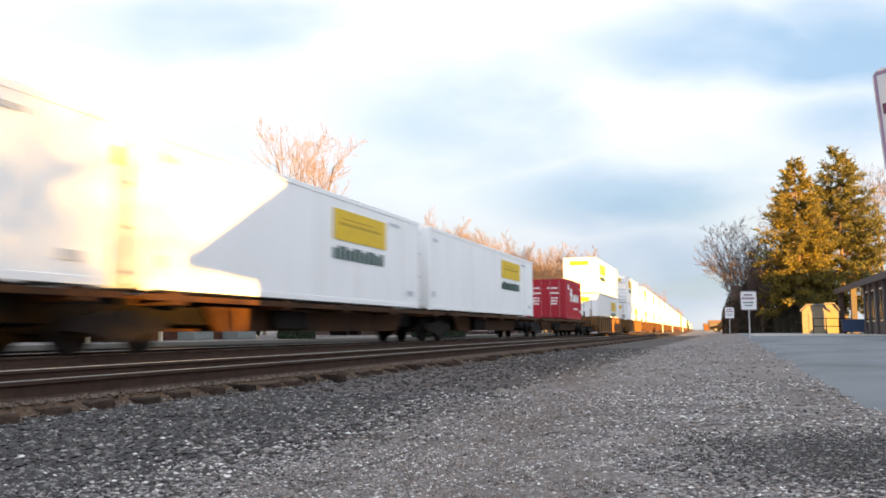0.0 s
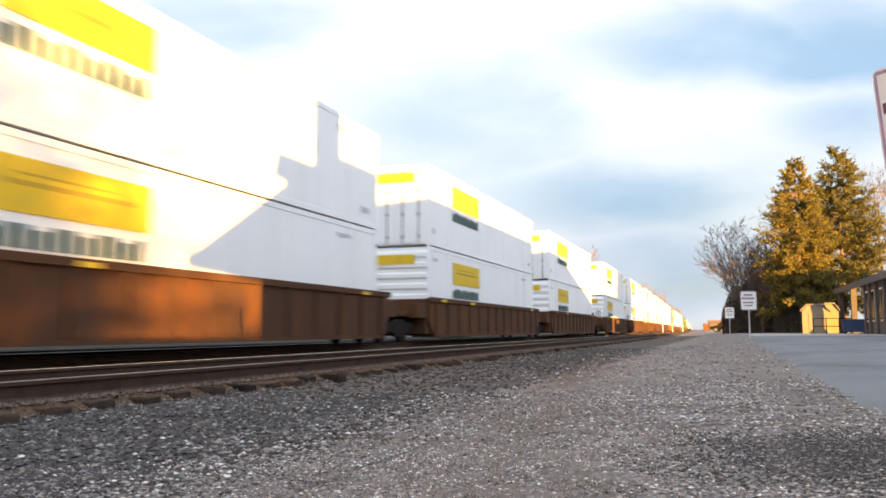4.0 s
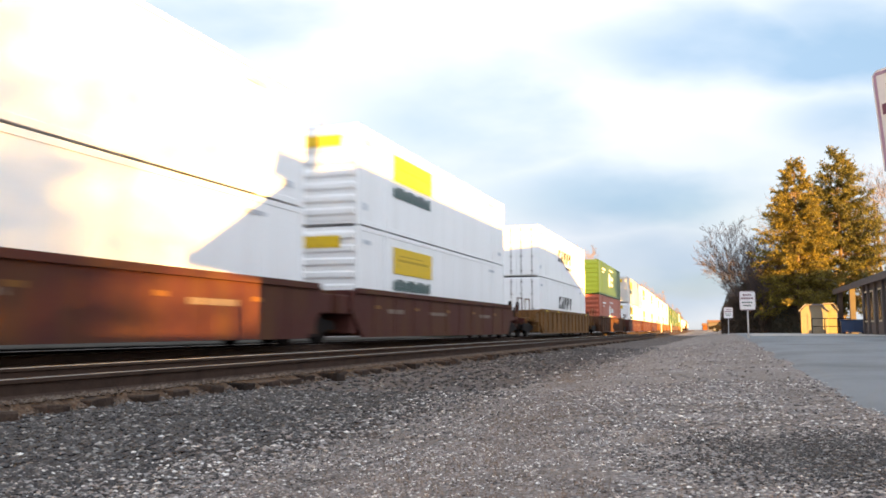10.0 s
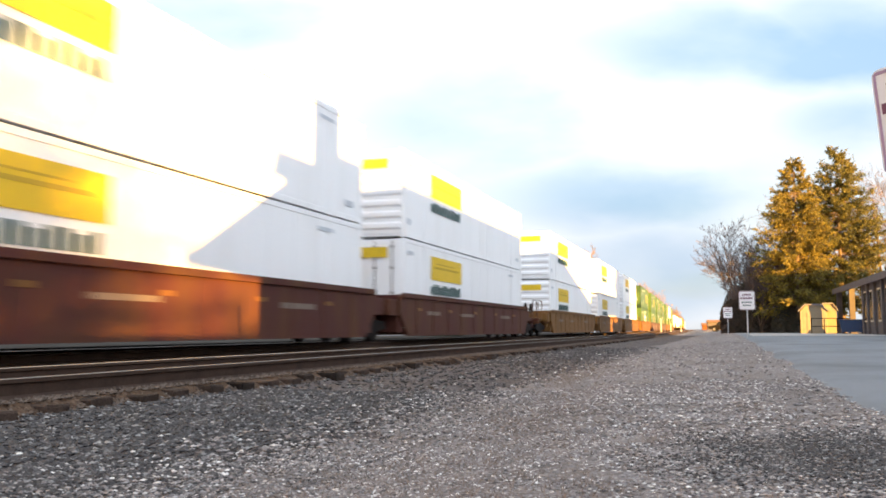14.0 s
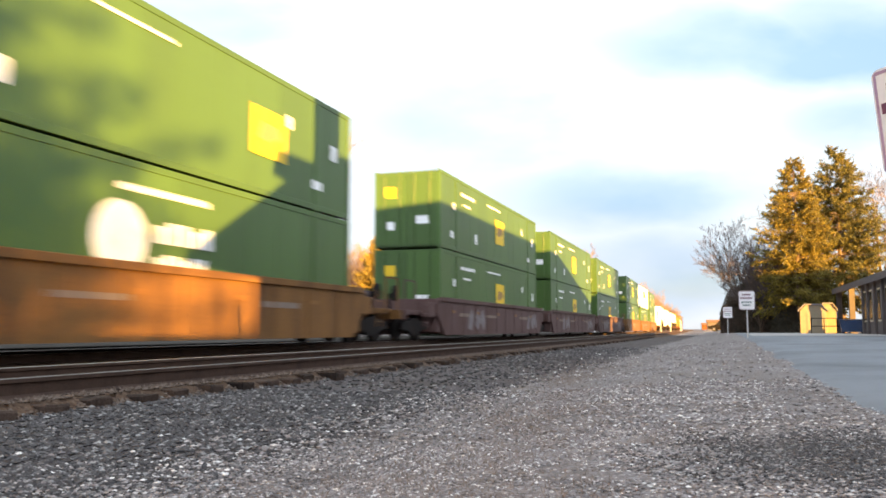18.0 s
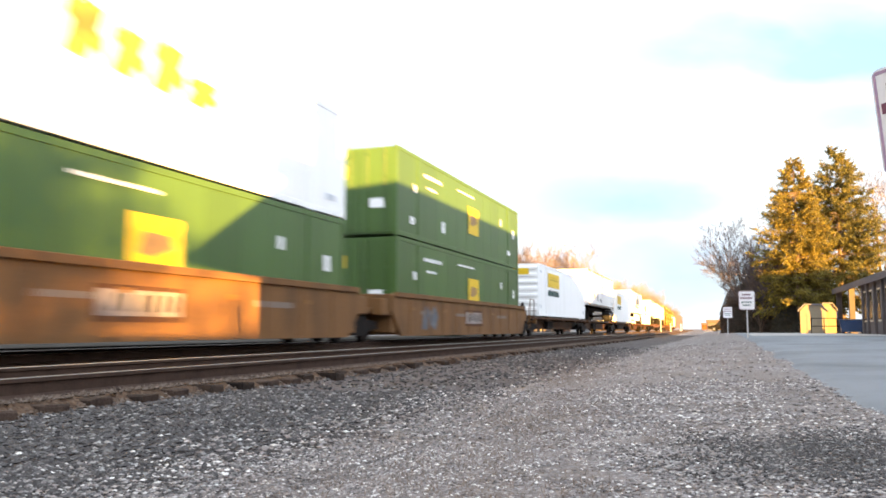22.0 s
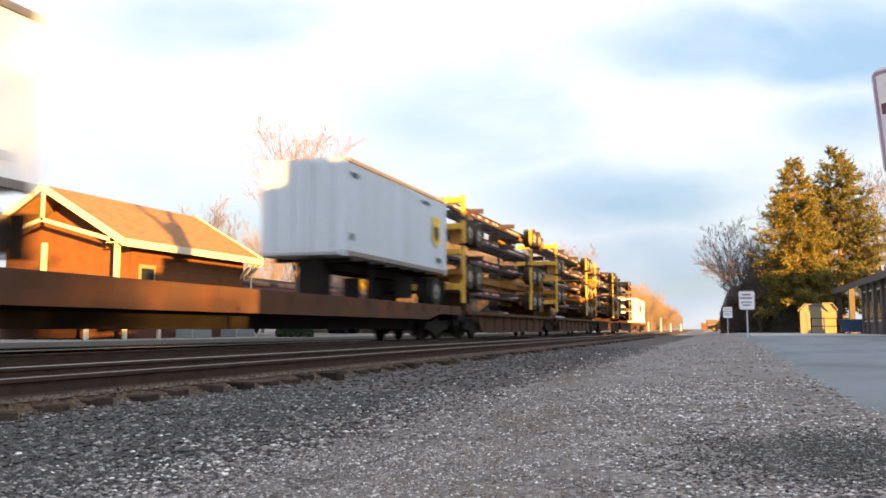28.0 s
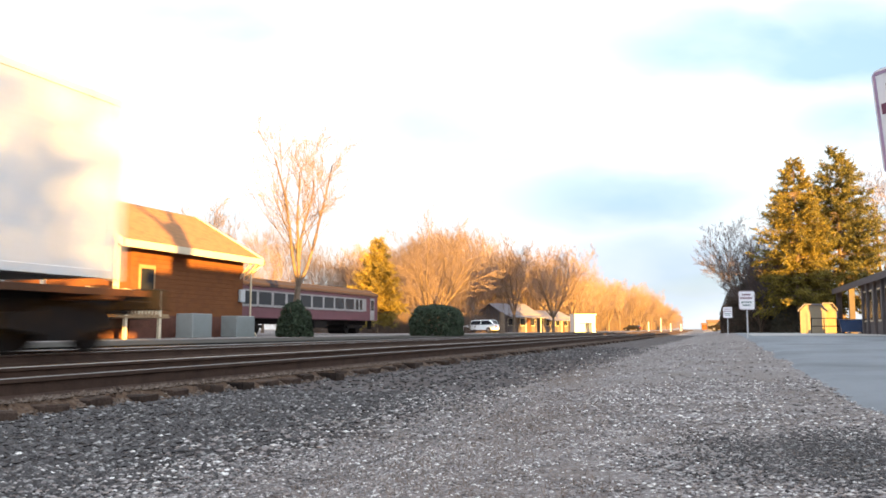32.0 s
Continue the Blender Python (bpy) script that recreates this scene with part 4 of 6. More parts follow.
def chassis(length, paint, wheels_back=True, name="container_chassis"):
    """One skeletal chassis: two long beams, cross members, bolsters, axles and tyres, to be stacked."""
    key = ("chassis", length, paint.name, wheels_back)
    if key in PROTO:
        return key
    h = length / 2
    w = 1 if wheels_back else -1
    root = new(name)
    for sx in (-0.48, 0.48):
        bm = B()
        prism(bm, [(sx - .07, 0), (sx + .07, 0), (sx + .07, .035), (sx + .012, .035), (sx + .012, .265), (sx + .07, .265), (sx + .07, .30),
                   (sx - .07, .30), (sx - .07, .265), (sx - .012, .265), (sx - .012, .035), (sx - .07, .035)], "y", -h, h)
        beam = part("beam", bm, paint, root)
        if sx > 0 and paint is CHASSIS:
            for k, (m, nm) in enumerate(((TAPEWHITE, "white_tape"), (TAPERED, "red_tape"))):
                bm = B()
                y = -h + .3 + k * .3
                while y < h - .3:
                    box(bm, sx + .014, sx + .018, y, y + .28, .13, .23)
                    y += .6 if k else 1.2 if int(y * 2.3) % 3 == 0 else .6
                part(nm, bm, m, beam, "strip of reflective tape")["kind"] = "stuff"
    for y in (-h + .1, h - .1):
        bm = B()
        box(bm, -1.22, 1.22, y - .1, y + .1, 0.06, 0.30, 0.02)
        # strap yellow on the front bolster paints in its sunlit face
        part("bolster", bm, STRAP if y < 0 and paint is CHASSIS else paint, root)
    for i in range(9):
        y = -h + 1.2 + i * (length - 2.4) / 8
        bm = B()
        box(bm, -.48, .48, y - .04, y + .04, 0.05, 0.25)
        part("cross_member", bm, paint, root)
    for y in (-4.6, 1.0):
        bm = B()
        box(bm, -1.2, 1.2, y - .07, y + .07, 0.08, 0.28)
        part("outrigger", bm, paint, root)
    for y in (w * (h - 1.2), w * (h - 2.5)):
        bm = B()
        rod(bm, (-1.15, y, .05), (1.15, y, .05), 0.07, 8)
        part("axle", bm, paint, root)
        for sx in (-.98, .98):
            bm = B()
            rod(bm, (sx - .26, y, .05), (sx + .26, y, .05), 0.50, 18)
            tyre = part("tyre", bm, DUSTYLITTYRE, root)
            bm = B()
            o = .265 if sx > 0 else -.265
            rod(bm, (sx, y, .05), (sx + o, y, .05), 0.24, 14)
            rod(bm, (sx, y, .05), (sx + o * 1.25, y, .05), 0.10, 10)
            part("rim", bm, RIMWHITE, tyre)
    # the sliding frame that carries the axles, with its springs and mud flaps
    y = w * (h - 1.85)
    for sx in (-.58, .58):
        bm = B()
        box(bm, sx - .06, sx + .06, y - 1.35, y + 1.35, -.16, .02, .015)
        for q in (-.65, .65):
            prism(bm, [(y + q - .5, -.06), (y + q + .5, -.06), (y + q + .3, -.22), (y + q - .3, -.22)], "x", sx - .05, sx + .05)
        part("axle_frame", bm, BOGIE, root)
    for sx in (-.95, .95):
        bm = B()
        box(bm, sx - .3, sx + .3, y + w * 1.5 - .012, y + w * 1.5 + .012, -.5, .1)
        # only the sunward flap gets the sunlit orange
        part("mud_flap", bm, BOGIE if sx > 0 else RUBBER, root)
    for sx in (-.8, .8):
        bm = B()
        box(bm, sx - .06, sx + .06, -w * (h - 2.6) - .06, -w * (h - 2.6) + .06, -.42, 0.1)
        part("landing_leg", bm, paint, root)
    for q in (h - 3.3, -h + .45):
        bm = B()
        box(bm, 1.16, 1.24, q - .19, q + .19, -.44, 0.44)
        part("strap", bm, STRAP, root, "yellow lashing strap")
    PROTO[key] = root
    return key


def add(key, s, z, label, category, group):
    """Put a copy of a built thing on the train: its middle s metres back from the camera's foot at 0 s."""
    src = PROTO[key]
    ob = copy_thing(src, on_track(s))
    tagged(ob, label, category, group)
    MOVING.append((ob, s, z))
    return ob

WELLS = [  # front of the stack, wagon style, paint, first and last unit of its wagon, lower box, upper box
    (65.9, "ribbed", TAN, 1, 1, ("W", "doors", "panel_rear"), ("W", "ribs", "panel")),
    (89.7, "ribbed", TAN, 1, 1, ("W", "doors", "panel_rear"), ("W", "ribs", "panel")),
    (113.5, "ribbed", BROWN, 1, 0, ("W", "ribs", "panel"), ("W", "ribs", "panel")),
    (134.2, "ribbed", BROWN, 0, 0, ("W", "ribs", "panel"), ("W", "doors", "panel")),
    (154.8, "ribbed", BROWN, 0, 1, ("W", "ribs", "panel"), ("W", "doors", "panel")),
    (178.2, "ribbed", BROWN, 1, 1, ("W", "ribs", "panel"), ("W", "ribs", "panel")),
    (201.6, "ribbed", BROWN, 1, 1, ("W", "ribs", "panel"), ("W", "doors", "panel")),
    (225.7, "ribbed", BROWN, 1, 1, ("W", "ribs", "panel"), ("W", "doors", "panel")),
    (250.3, "smooth", MAROON, 1, 0, ("W", "ribs", "panel"), ("W", "ribs", "panel")),
    (270.5, "smooth", MAROON, 0, 0, ("W", "ribs", "panel"), ("W", "ribs", "panel")),
    (289.8, "smooth", MAROON, 0, 1, ("W", "ribs", "panel"), ("W", "ribs", "panel")),
    (313.6, "ribbed", TAN, 1, 1, ("W", "doors", "slant"), ("W", "doors", "slant")),
    (337.4, "ribbed", BROWN, 1, 1, ("O", "ribs", "emblem"), ("G", "ribs", "emblem")),
    (361.2, "smooth", MAROON, 1, 0, ("W", "ribs", "panel"), ("C", "doors", "panel")),
    (381.5, "smooth", MAROON, 0, 0, ("W", "ribs", "panel"), ("W", "ribs", "panel")),
    (400.9, "smooth", MAROON, 0, 1, ("W", "doors", "panel"), ("W", "ribs", "panel")),
    (424.4, "smooth", TAN, 1, 0, ("W", "ribs", "panel"), ("W", "ribs", "panel")),
    (444.6, "smooth", TAN, 0, 0, ("W", "ribs", "panel"), ("W", "ribs", "panel")),
    (464.6, "smooth", TAN, 0, 1, ("W", "ribs", "panel"), ("W", "ribs", "panel")),
    (488.3, "smooth", TAN, 1, 1, ("G", "ribs", "emblem"), ("G", "doors", "square_back")),
    (512.1, "smooth", MAUVE, 1, 0, ("G", "doors", "square"), ("G", "doors", "square")),
    (532.2, "smooth", MAUVE, 0, 0, ("G", "doors", "square"), ("G", "doors", "square")),
    (551.7, "smooth", MAUVE, 0, 1, ("G", "doors", "square"), ("G", "doors", "square")),
    (575.7, "smooth", RUSTY, 1, 0, ("G", "doors", "square"), ("G", "doors", "square")),
    (595.6, "smooth", RUSTY, 0, 0, ("G", "doors", "square"), ("W", "ribs", "crest")),
    (615.5, "smooth", RUSTY, 0, 1, ("G", "doors", "square"), ("G", "doors", "square")),
]
PAINTS = {"W": (WHITE, "white"), "G": (GREEN, "green"), "O": (ORANGE, "salmon-red"), "C": (CREAM, "grubby cream")}
MARKS = {"panel": "with a yellow name panel", "panel_low": "with a yellow name panel", "panel_mid": "with a yellow name panel", "panel_rear": "with a yellow name panel",
         "slant": "with dark slanted lettering", "emblem": "with a white round emblem", "square": "with a yellow square", "square_back": "with a yellow square",
         "crest": "with a dark ochre crest", "wide": "with wide white lettering", "": "with plain sides"}
WAGONS = {TAN: "tan", BROWN: "rusty brown", MAROON: "maroon", MAUVE: "faded maroon", RUSTY: "faded orange"}


def build_train():
    for f, style, paint, first, last, lower, upper in WELLS:
        s = f + 8.08
        add(well_wagon(style, paint, first, last), s, 0, f"{WAGONS[paint]} {style} steel well wagon under stacked containers", "railway wagon", "wagons of the train")
        for (c, end, sign), z, where in ((lower, 0.42, "in a wagon"), (upper, 3.33, "stacked on another")):
            p, word = PAINTS[c]
            add(freight_box(16.15, 2.89, p, end, sign), s, z, f"long {word} container {MARKS[sign]}, {where}", "container", "containers on the train")
    # low flats at the head of what is seen
    for s, first, last, half in ((2.6, 1, 0, 9.0), (20.0, 0, 0, 8.4), (36.2, 0, 0, 8.0), (53.4, 0, 1, 9.0)):
        add(spine_wagon(DEEPSILL, first, last, half), s, 0, "low skeletal flat wagon of dark orange-brown steel", "railway wagon", "wagons of the train")
    for a, b, sign, end in ((-5.1, 11.0, "panel", "ribs"), (11.9, 25.6, "panel_rear", "doors"), (26.6, 42.75, "panel_rear", "doors")):
        add(freight_box(round(b - a, 2), 2.9, WHITE, end, sign), (a + b) / 2, 1.10, "long white container with a yellow name panel on a flat wagon", "container", "containers on the train")
    add(freight_box(6.06, 2.6, RED, "doors", "wide", ribs=True), 55.4, 1.10, "short red corrugated container on a flat wagon", "container", "containers on the train")
    # flats and trailers at the tail
    for i, (a, b) in enumerate(((633.6, 653.3), (653.4, 671.0), (671.1, 688.3), (688.4, 706.6), (706.7, 725.2))):
        add(spine_wagon(DEEPSILL, i == 0, i == 4, round((b - a) / 2, 2)), (a + b) / 2, 0, "low skeletal flat wagon of dark orange-brown steel", "railway wagon", "wagons of the train")
    for a, b in ((727.0, 754.6), (755.8, 783.2)):
        add(spine_wagon(BROWN, 1, 1, round((b - a) / 2, 2), True), (a + b) / 2, 0, "long plank-decked flat wagon with orange-brown sills", "railway wagon", "wagons of the train")
    for i, (a, b) in enumerate(((783.9, 801.4), (801.6, 819.4), (819.6, 836.0), (836.2, 853.9), (854.1, 873.0))):
        add(spine_wagon(DEEPSILL if i < 4 else BROWN, i == 0, i == 4, round((b - a) / 2, 2), deep=i < 4), (a + b) / 2, 0,
            "deep-sided orange-brown flat wagon under stacked chassis" if i < 4 else "low skeletal flat wagon of dark steel", "railway wagon", "wagons of the train")
    for a, b, sign, end in ((636.4, 652.6, "panel", "ribs"), (671.5, 687.7, "panel", "ribs"), (708.0, 724.1, "panel_low", "doors"), (857.5, 872.1, "slant", "ribs")):
        add(freight_box(round(b - a, 2), 2.95 if a < 850 else 3.10, WHITE if a < 850 else PALE, end, sign), (a + b) / 2, 1.10 if a < 850 else 1.18, "long white container on a flat wagon", "container", "containers on the train")
    for a, b, p, sign, skirt, word in ((654.3, 670.5, WHITE, "blot", False, "white"), (689.0, 705.3, WHITE, "letters", True, "white"),
                                       (727.1, 735.6, GREY, "", False, "grey"), (747.2, 762.7, WHITE, "", False, "white"), (773.2, 781.8, GREY, "badge", False, "pale grey")):
        add(road_trailer(round(b - a, 2), 2.75, p, sign, skirt), (a + b) / 2, 1.20 if a > 726 else 1.08, f"{word} box trailer standing on a flat wagon", "trailer", "trailers on the train")

    for a, b in ((783.9, 799.5), (803.0, 819.0), (820.0, 836.0), (836.4, 852.2)):
        for i, z in enumerate((1.86, 2.46, 3.24, 4.26, 5.30)):
            p = OLDYELLOW if i == 1 else CHASSIS
            add(chassis(15.9, p, i % 2 == 0), (a + b) / 2 + (-.04, .05, -.02, .06, .0)[i], z, "black skeletal container chassis strapped in a stack on a wagon" if i != 1 else
                "rusty yellow container chassis within a stack of others", "chassis", "stacked chassis")


build_train()

for ob in PROTO.values():
    for o in (*ob.children_recursive, ob):
        bpy.data.objects.remove(o)

# ---------------------------------------------------------------- station building behind the camera, which shades the foreground
BRICK = mat("red_brick", (0.13, 0.055, 0.038), 0.9, dark=(0.08, 0.035, 0.027), grain=3, fine=24, amount=0.7, bump=0.4)
SIDING = mat("orange_boards", (0.165, 0.062, 0.022), 0.9, dark=(0.10, 0.038, 0.018), grain=2, fine=24, amount=0.6, bump=0.4)
SHINGLE = mat("brown_shingles", (0.29, 0.145, 0.065), 0.9, dark=(0.16, 0.08, 0.042), grain=2, fine=22, amount=0.7, bump=0.5)
TRIM = mat("cream_trim", (0.58, 0.48, 0.34), 0.6, dark=(0.4, 0.33, 0.24), grain=3, fine=30, amount=0.4)
GLASS = mat("dark_window_glass", (0.02, 0.022, 0.028), 0.22, grain=2, fine=20, amount=0.3, bump=0.0)
GLASS.node_tree.nodes["Principled BSDF"].inputs["Specular IOR Level"].default_value = 0.15


def hip_roof(bm, x0, x1, y0, y1, z, xr, ya, yb, zr):
    a = [bm.verts.new(c) for c in ((x0, y0, z), (x1, y0, z), (x1, y1, z), (x0, y1, z))]
    r = [bm.verts.new(c) for c in ((xr, ya, zr), (xr, yb, zr))]
    for f in ((a[0], a[1], r[0]), (a[1], a[2], r[1], r[0]), (a[2], a[3], r[1]), (a[3], a[0], r[0], r[1]), (a[3], a[2], a[1], a[0])):
        bm.faces.new(f)
    bmesh.ops.recalc_face_normals(bm, faces=bm.faces)


def build_station():
    root = tagged(new("station_building"), "long brick station with a wide hipped shingle roof and chimney", "building")
    bm = B()
    box(bm, 10.3, 15.6, -4.3, 44.6, -0.2, 3.0)
    part("wall", bm, BRICK, root)
    bm = B()
    hip_roof(bm, 8.0, 17.6, -4.5, 43.0, 3.10, 12.8, -3.5, 28.0, 6.70)
    box(bm, 8.0, 17.6, -4.5, 43.0, 2.92, 3.10)
    part("roof", bm, SHINGLE, root)
    bm = B()
    prism(bm, [(12.0, 5.5), (13.6, 5.5), (13.4, 6.15), (12.2, 6.15)], "y", -5.45, -3.2)
    part("gablet", bm, SHINGLE, root)
    bm = B()
    box(bm, 12.4, 13.0, -3.9, -3.0, 5.0, 9.4, 0.03)
    part("chimney", bm, BRICK, root)
    # unseen low wall, added to cast shade along the foot of the train
    wall = tagged(new("garden_wall"), "low unseen brick wall added behind the camera for its shadow", "wall")
    bm = B()
    box(bm, 9.98, 10.28, -60.0, -3.6, -0.2, 1.62)
    part("brickwork", bm, BRICK, wall)
    bm = B()
    box(bm, 9.93, 10.29, -60.0, -3.55, 1.62, 1.70)
    part("coping", bm, CONCRETE, wall)


build_station()


# ---------------------------------------------------------------- house beyond the tracks
DECK = mat("weathered_deck_boards", (0.30, 0.20, 0.11), 0.85, dark=(0.18, 0.12, 0.08), grain=4, fine=30, amount=0.6)


def build_house():
    root = tagged(new("house"), "orange boarded gabled house with brown shingles and cream eaves", "house")
    y0, y1, xe, xr, xb, ze, zr = 25.4, 35.5, -21.5, -25.5, -29.5, 3.70, 6.0
    bm = B()
    prism(bm, [(xb + .7, -.1), (xe - .8, -.1), (xe - .8, ze + .1), (xr, zr - .25), (xb + .7, ze + .1)], "y", y0 + 1.5, y1 - .6)
    wall = part("wall", bm, SIDING, root)
    bm = B()
    prism(bm, [(0, 0), (.028, 0), (.012, .19), (0, .19)], "y", y0 + 1.42, y1 - .58)
    board = part("siding_board", bm, SIDING, wall)
    board.matrix_basis = pose(xe - .8, 0, .95)
    for i in range(1, 15):
        piece("siding_board", board.data, None, wall, at=pose(xe - .8, 0, .95 + i * .195))
    bm = B()
    box(bm, xb + .6, xe - .77, y0 + 1.46, y1 - .56, -.1, .95)
    part("plinth", bm, BRICK, root)
    for a, b in ((xe, xr), (xb, xr)):
        bm = B()
        prism(bm, [(a, ze), (b, zr), (b, zr + .10), (a, ze + .10)], "y", y0, y1)
        slope = part("roof_slope", bm, SHINGLE, root)
        if a == xe:
            n = 20
            st = math.hypot(xr - xe, zr - ze) / n
            ang = math.degrees(math.atan2(zr - ze, xr - xe))
            bm = B()
            prism(bm, [(0, 0), (st * 1.08, -.008), (st * 1.08, .004), (0, .03)], "y", y0 - .02, y1 + .02)
            me = None
            for i in range(n):
                at = pose(xe + (xr - xe) * i / n, 0, ze + .10 + (zr - ze) * i / n) @ pose(0, 0, 0, 0, -ang, 0)
                if me is None:
                    row = part("shingle_course", bm, SHINGLE, slope)
                    row.matrix_basis = at
                    me = row.data
                else:
                    piece("shingle_course", me, None, slope, at=at)
    bm = B()
    box(bm, xe - .02, xe + .06, y0 - .03, y1 + .03, ze - .16, ze + .13)
    part("fascia", bm, TRIM, root)
    bm = B()
    box(bm, xe - .8, xe, y0, y1, ze - .02, ze + .02)
    part("soffit", bm, TRIM, root)
    for y in (y0, y1):
        for a, b in ((xe + .06, xr), (xb, xr)):
            bm = B()
            prism(bm, [(a, ze - .16), (b, zr - .12), (b, zr + .17), (a, ze + .15)], "y", y - .07, y + .01)
            part("barge_board", bm, TRIM, root)
    # open truss under the near gable
    for a, za, b, zb in ((xe - .7, ze + .05, xr, ze + .95), (xb + .7, ze + .05, xr, ze + .95)):
        bm = B()
        prism(bm, [(a, za), (b, zb), (b, zb + .16), (a, za + .16)], "y", y0 + .02, y0 + .10)
        part("truss_brace", bm, TRIM, root)
    bm = B()
    box(bm, xr - .07, xr + .07, y0 + .02, y0 + .10, ze + 1.0, zr - .1)
    part("truss_post", bm, TRIM, root)
    for x in (xe - .45, xr, xb + .45):
        bm = B()
        box(bm, x - .09, x + .09, y0 + .15, y0 + .33, .95, ze + .1, .01)
        part("porch_post", bm, TRIM, root)
    # raised deck with its railing and steps
    bm = B()
    box(bm, xb + .6, -20.4, 22.4, y0 + 1.5, .80, .86)
    deck = part("deck", bm, DECK, root)
    bm = B()
    box(bm, xb + .6, -20.45, 22.45, y0 + 1.5, .86, .95, .01)
    part("deck_floor", bm, DECK, deck)
    for y in (22.5, 24.4, 26.3):
        bm = B()
        box(bm, -20.55, -20.42, y, y + .13, -.1, 1.85, .01)
        part("deck_post", bm, TRIM, deck)
    bm = B()
    box(bm, -20.53, -20.43, 22.5, 26.4, 1.75, 1.83)
    part("top_rail", bm, TRIM, deck)
    bm = B()
    box(bm, -.02, .02, -.02, .02, .95, 1.76)
    me = None
    for i in range(20):
        if me is None:
            rail = part("baluster", bm, TRIM, deck)
            rail.matrix_basis = pose(-20.48, 22.72, 0)
            me = rail.data
        else:
            piece("baluster", me, None, deck, at=pose(-20.48, 22.72 + i * .19, 0))
    bm = B()
    box(bm, xe - .79, xe - .74, 27.3, 28.3, .95, 3.0)
    door = part("door", bm, DECK, root)
    bm = B()
    box(bm, xe - .745, xe - .73, 27.42, 28.18, 1.9, 2.85)
    part("pane", bm, GLASS, door)
    bm = B()
    rod(bm, (xe - .05, y1 - .05, ze - .15), (xe - .5, y1 - .3, ze - .6), .05, 8)
    rod(bm, (xe - .5, y1 - .3, ze - .6), (xe - .5, y1 - .3, .5), .05, 8)
    rod(bm, (xe - .5, y1 - .3, .5), (xe - .2, y1 - .2, .05), .05, 8)
    part("downspout", bm, TRIM, root)
    bm = B()
    box(bm, xe - .76, xe - .6, y1 - 1.0, y1 - .6, 1.7, 2.3, .02)
    part("meter_box", bm, mat("meter_grey", (0.42, 0.42, 0.43), 0.5), root)
    for y in (34.7, 35.2):
        bm = B()
        prism(bm, [(xe - .8, ze - .9), (xe - .1, ze - .1), (xe - .1, ze - .02), (xe - .8, ze - .75)], "y", y - .05, y + .05)
        part("eave_bracket", bm, TRIM, root)
    root.matrix_basis = FARTHER


# the house and what stands by it are laid out at five sixths of their size and distance
FARTHER = Matrix.Translation(EYE) @ Matrix.Scale(1.21, 4) @ Matrix.Translation(-Vector(EYE))
build_house()


def cooling_unit(x, y, w, tall, label):
    root = tagged(new("cooling_unit"), label, "cooling unit", "cooling units by the house")
    CABINET = mat("pale_grey_cabinet", (0.20, 0.215, 0.21), 0.6, dark=(0.15, 0.16, 0.15), grain=3, fine=30, amount=0.4)
    bm = B()
    box(bm, -.42, .42, -w / 2, w / 2, .06, tall, .03)
    body = part("cabinet", bm, CABINET, root)
    for i in range(6):
        bm = B()
        box(bm, .42, .435, -w / 2 + .08, w / 2 - .08, .14 + i * (tall - .3) / 6, .18 + i * (tall - .3) / 6)
        part("louvre", bm, CABINET, body)
    bm = B()
    box(bm, -.5, .5, -w / 2 - .08, w / 2 + .08, -.1, .06)
    part("base", bm, CONCRETE, root)
    root.matrix_basis = FARTHER @ pose(x, y, -.02)


cooling_unit(-21.0, 29.3, 1.35, 1.05, "pale grey louvred cooling unit beside the house")
cooling_unit(-21.0, 32.6, 1.5, 1.0, "paler grey louvred cooling unit beside the house")


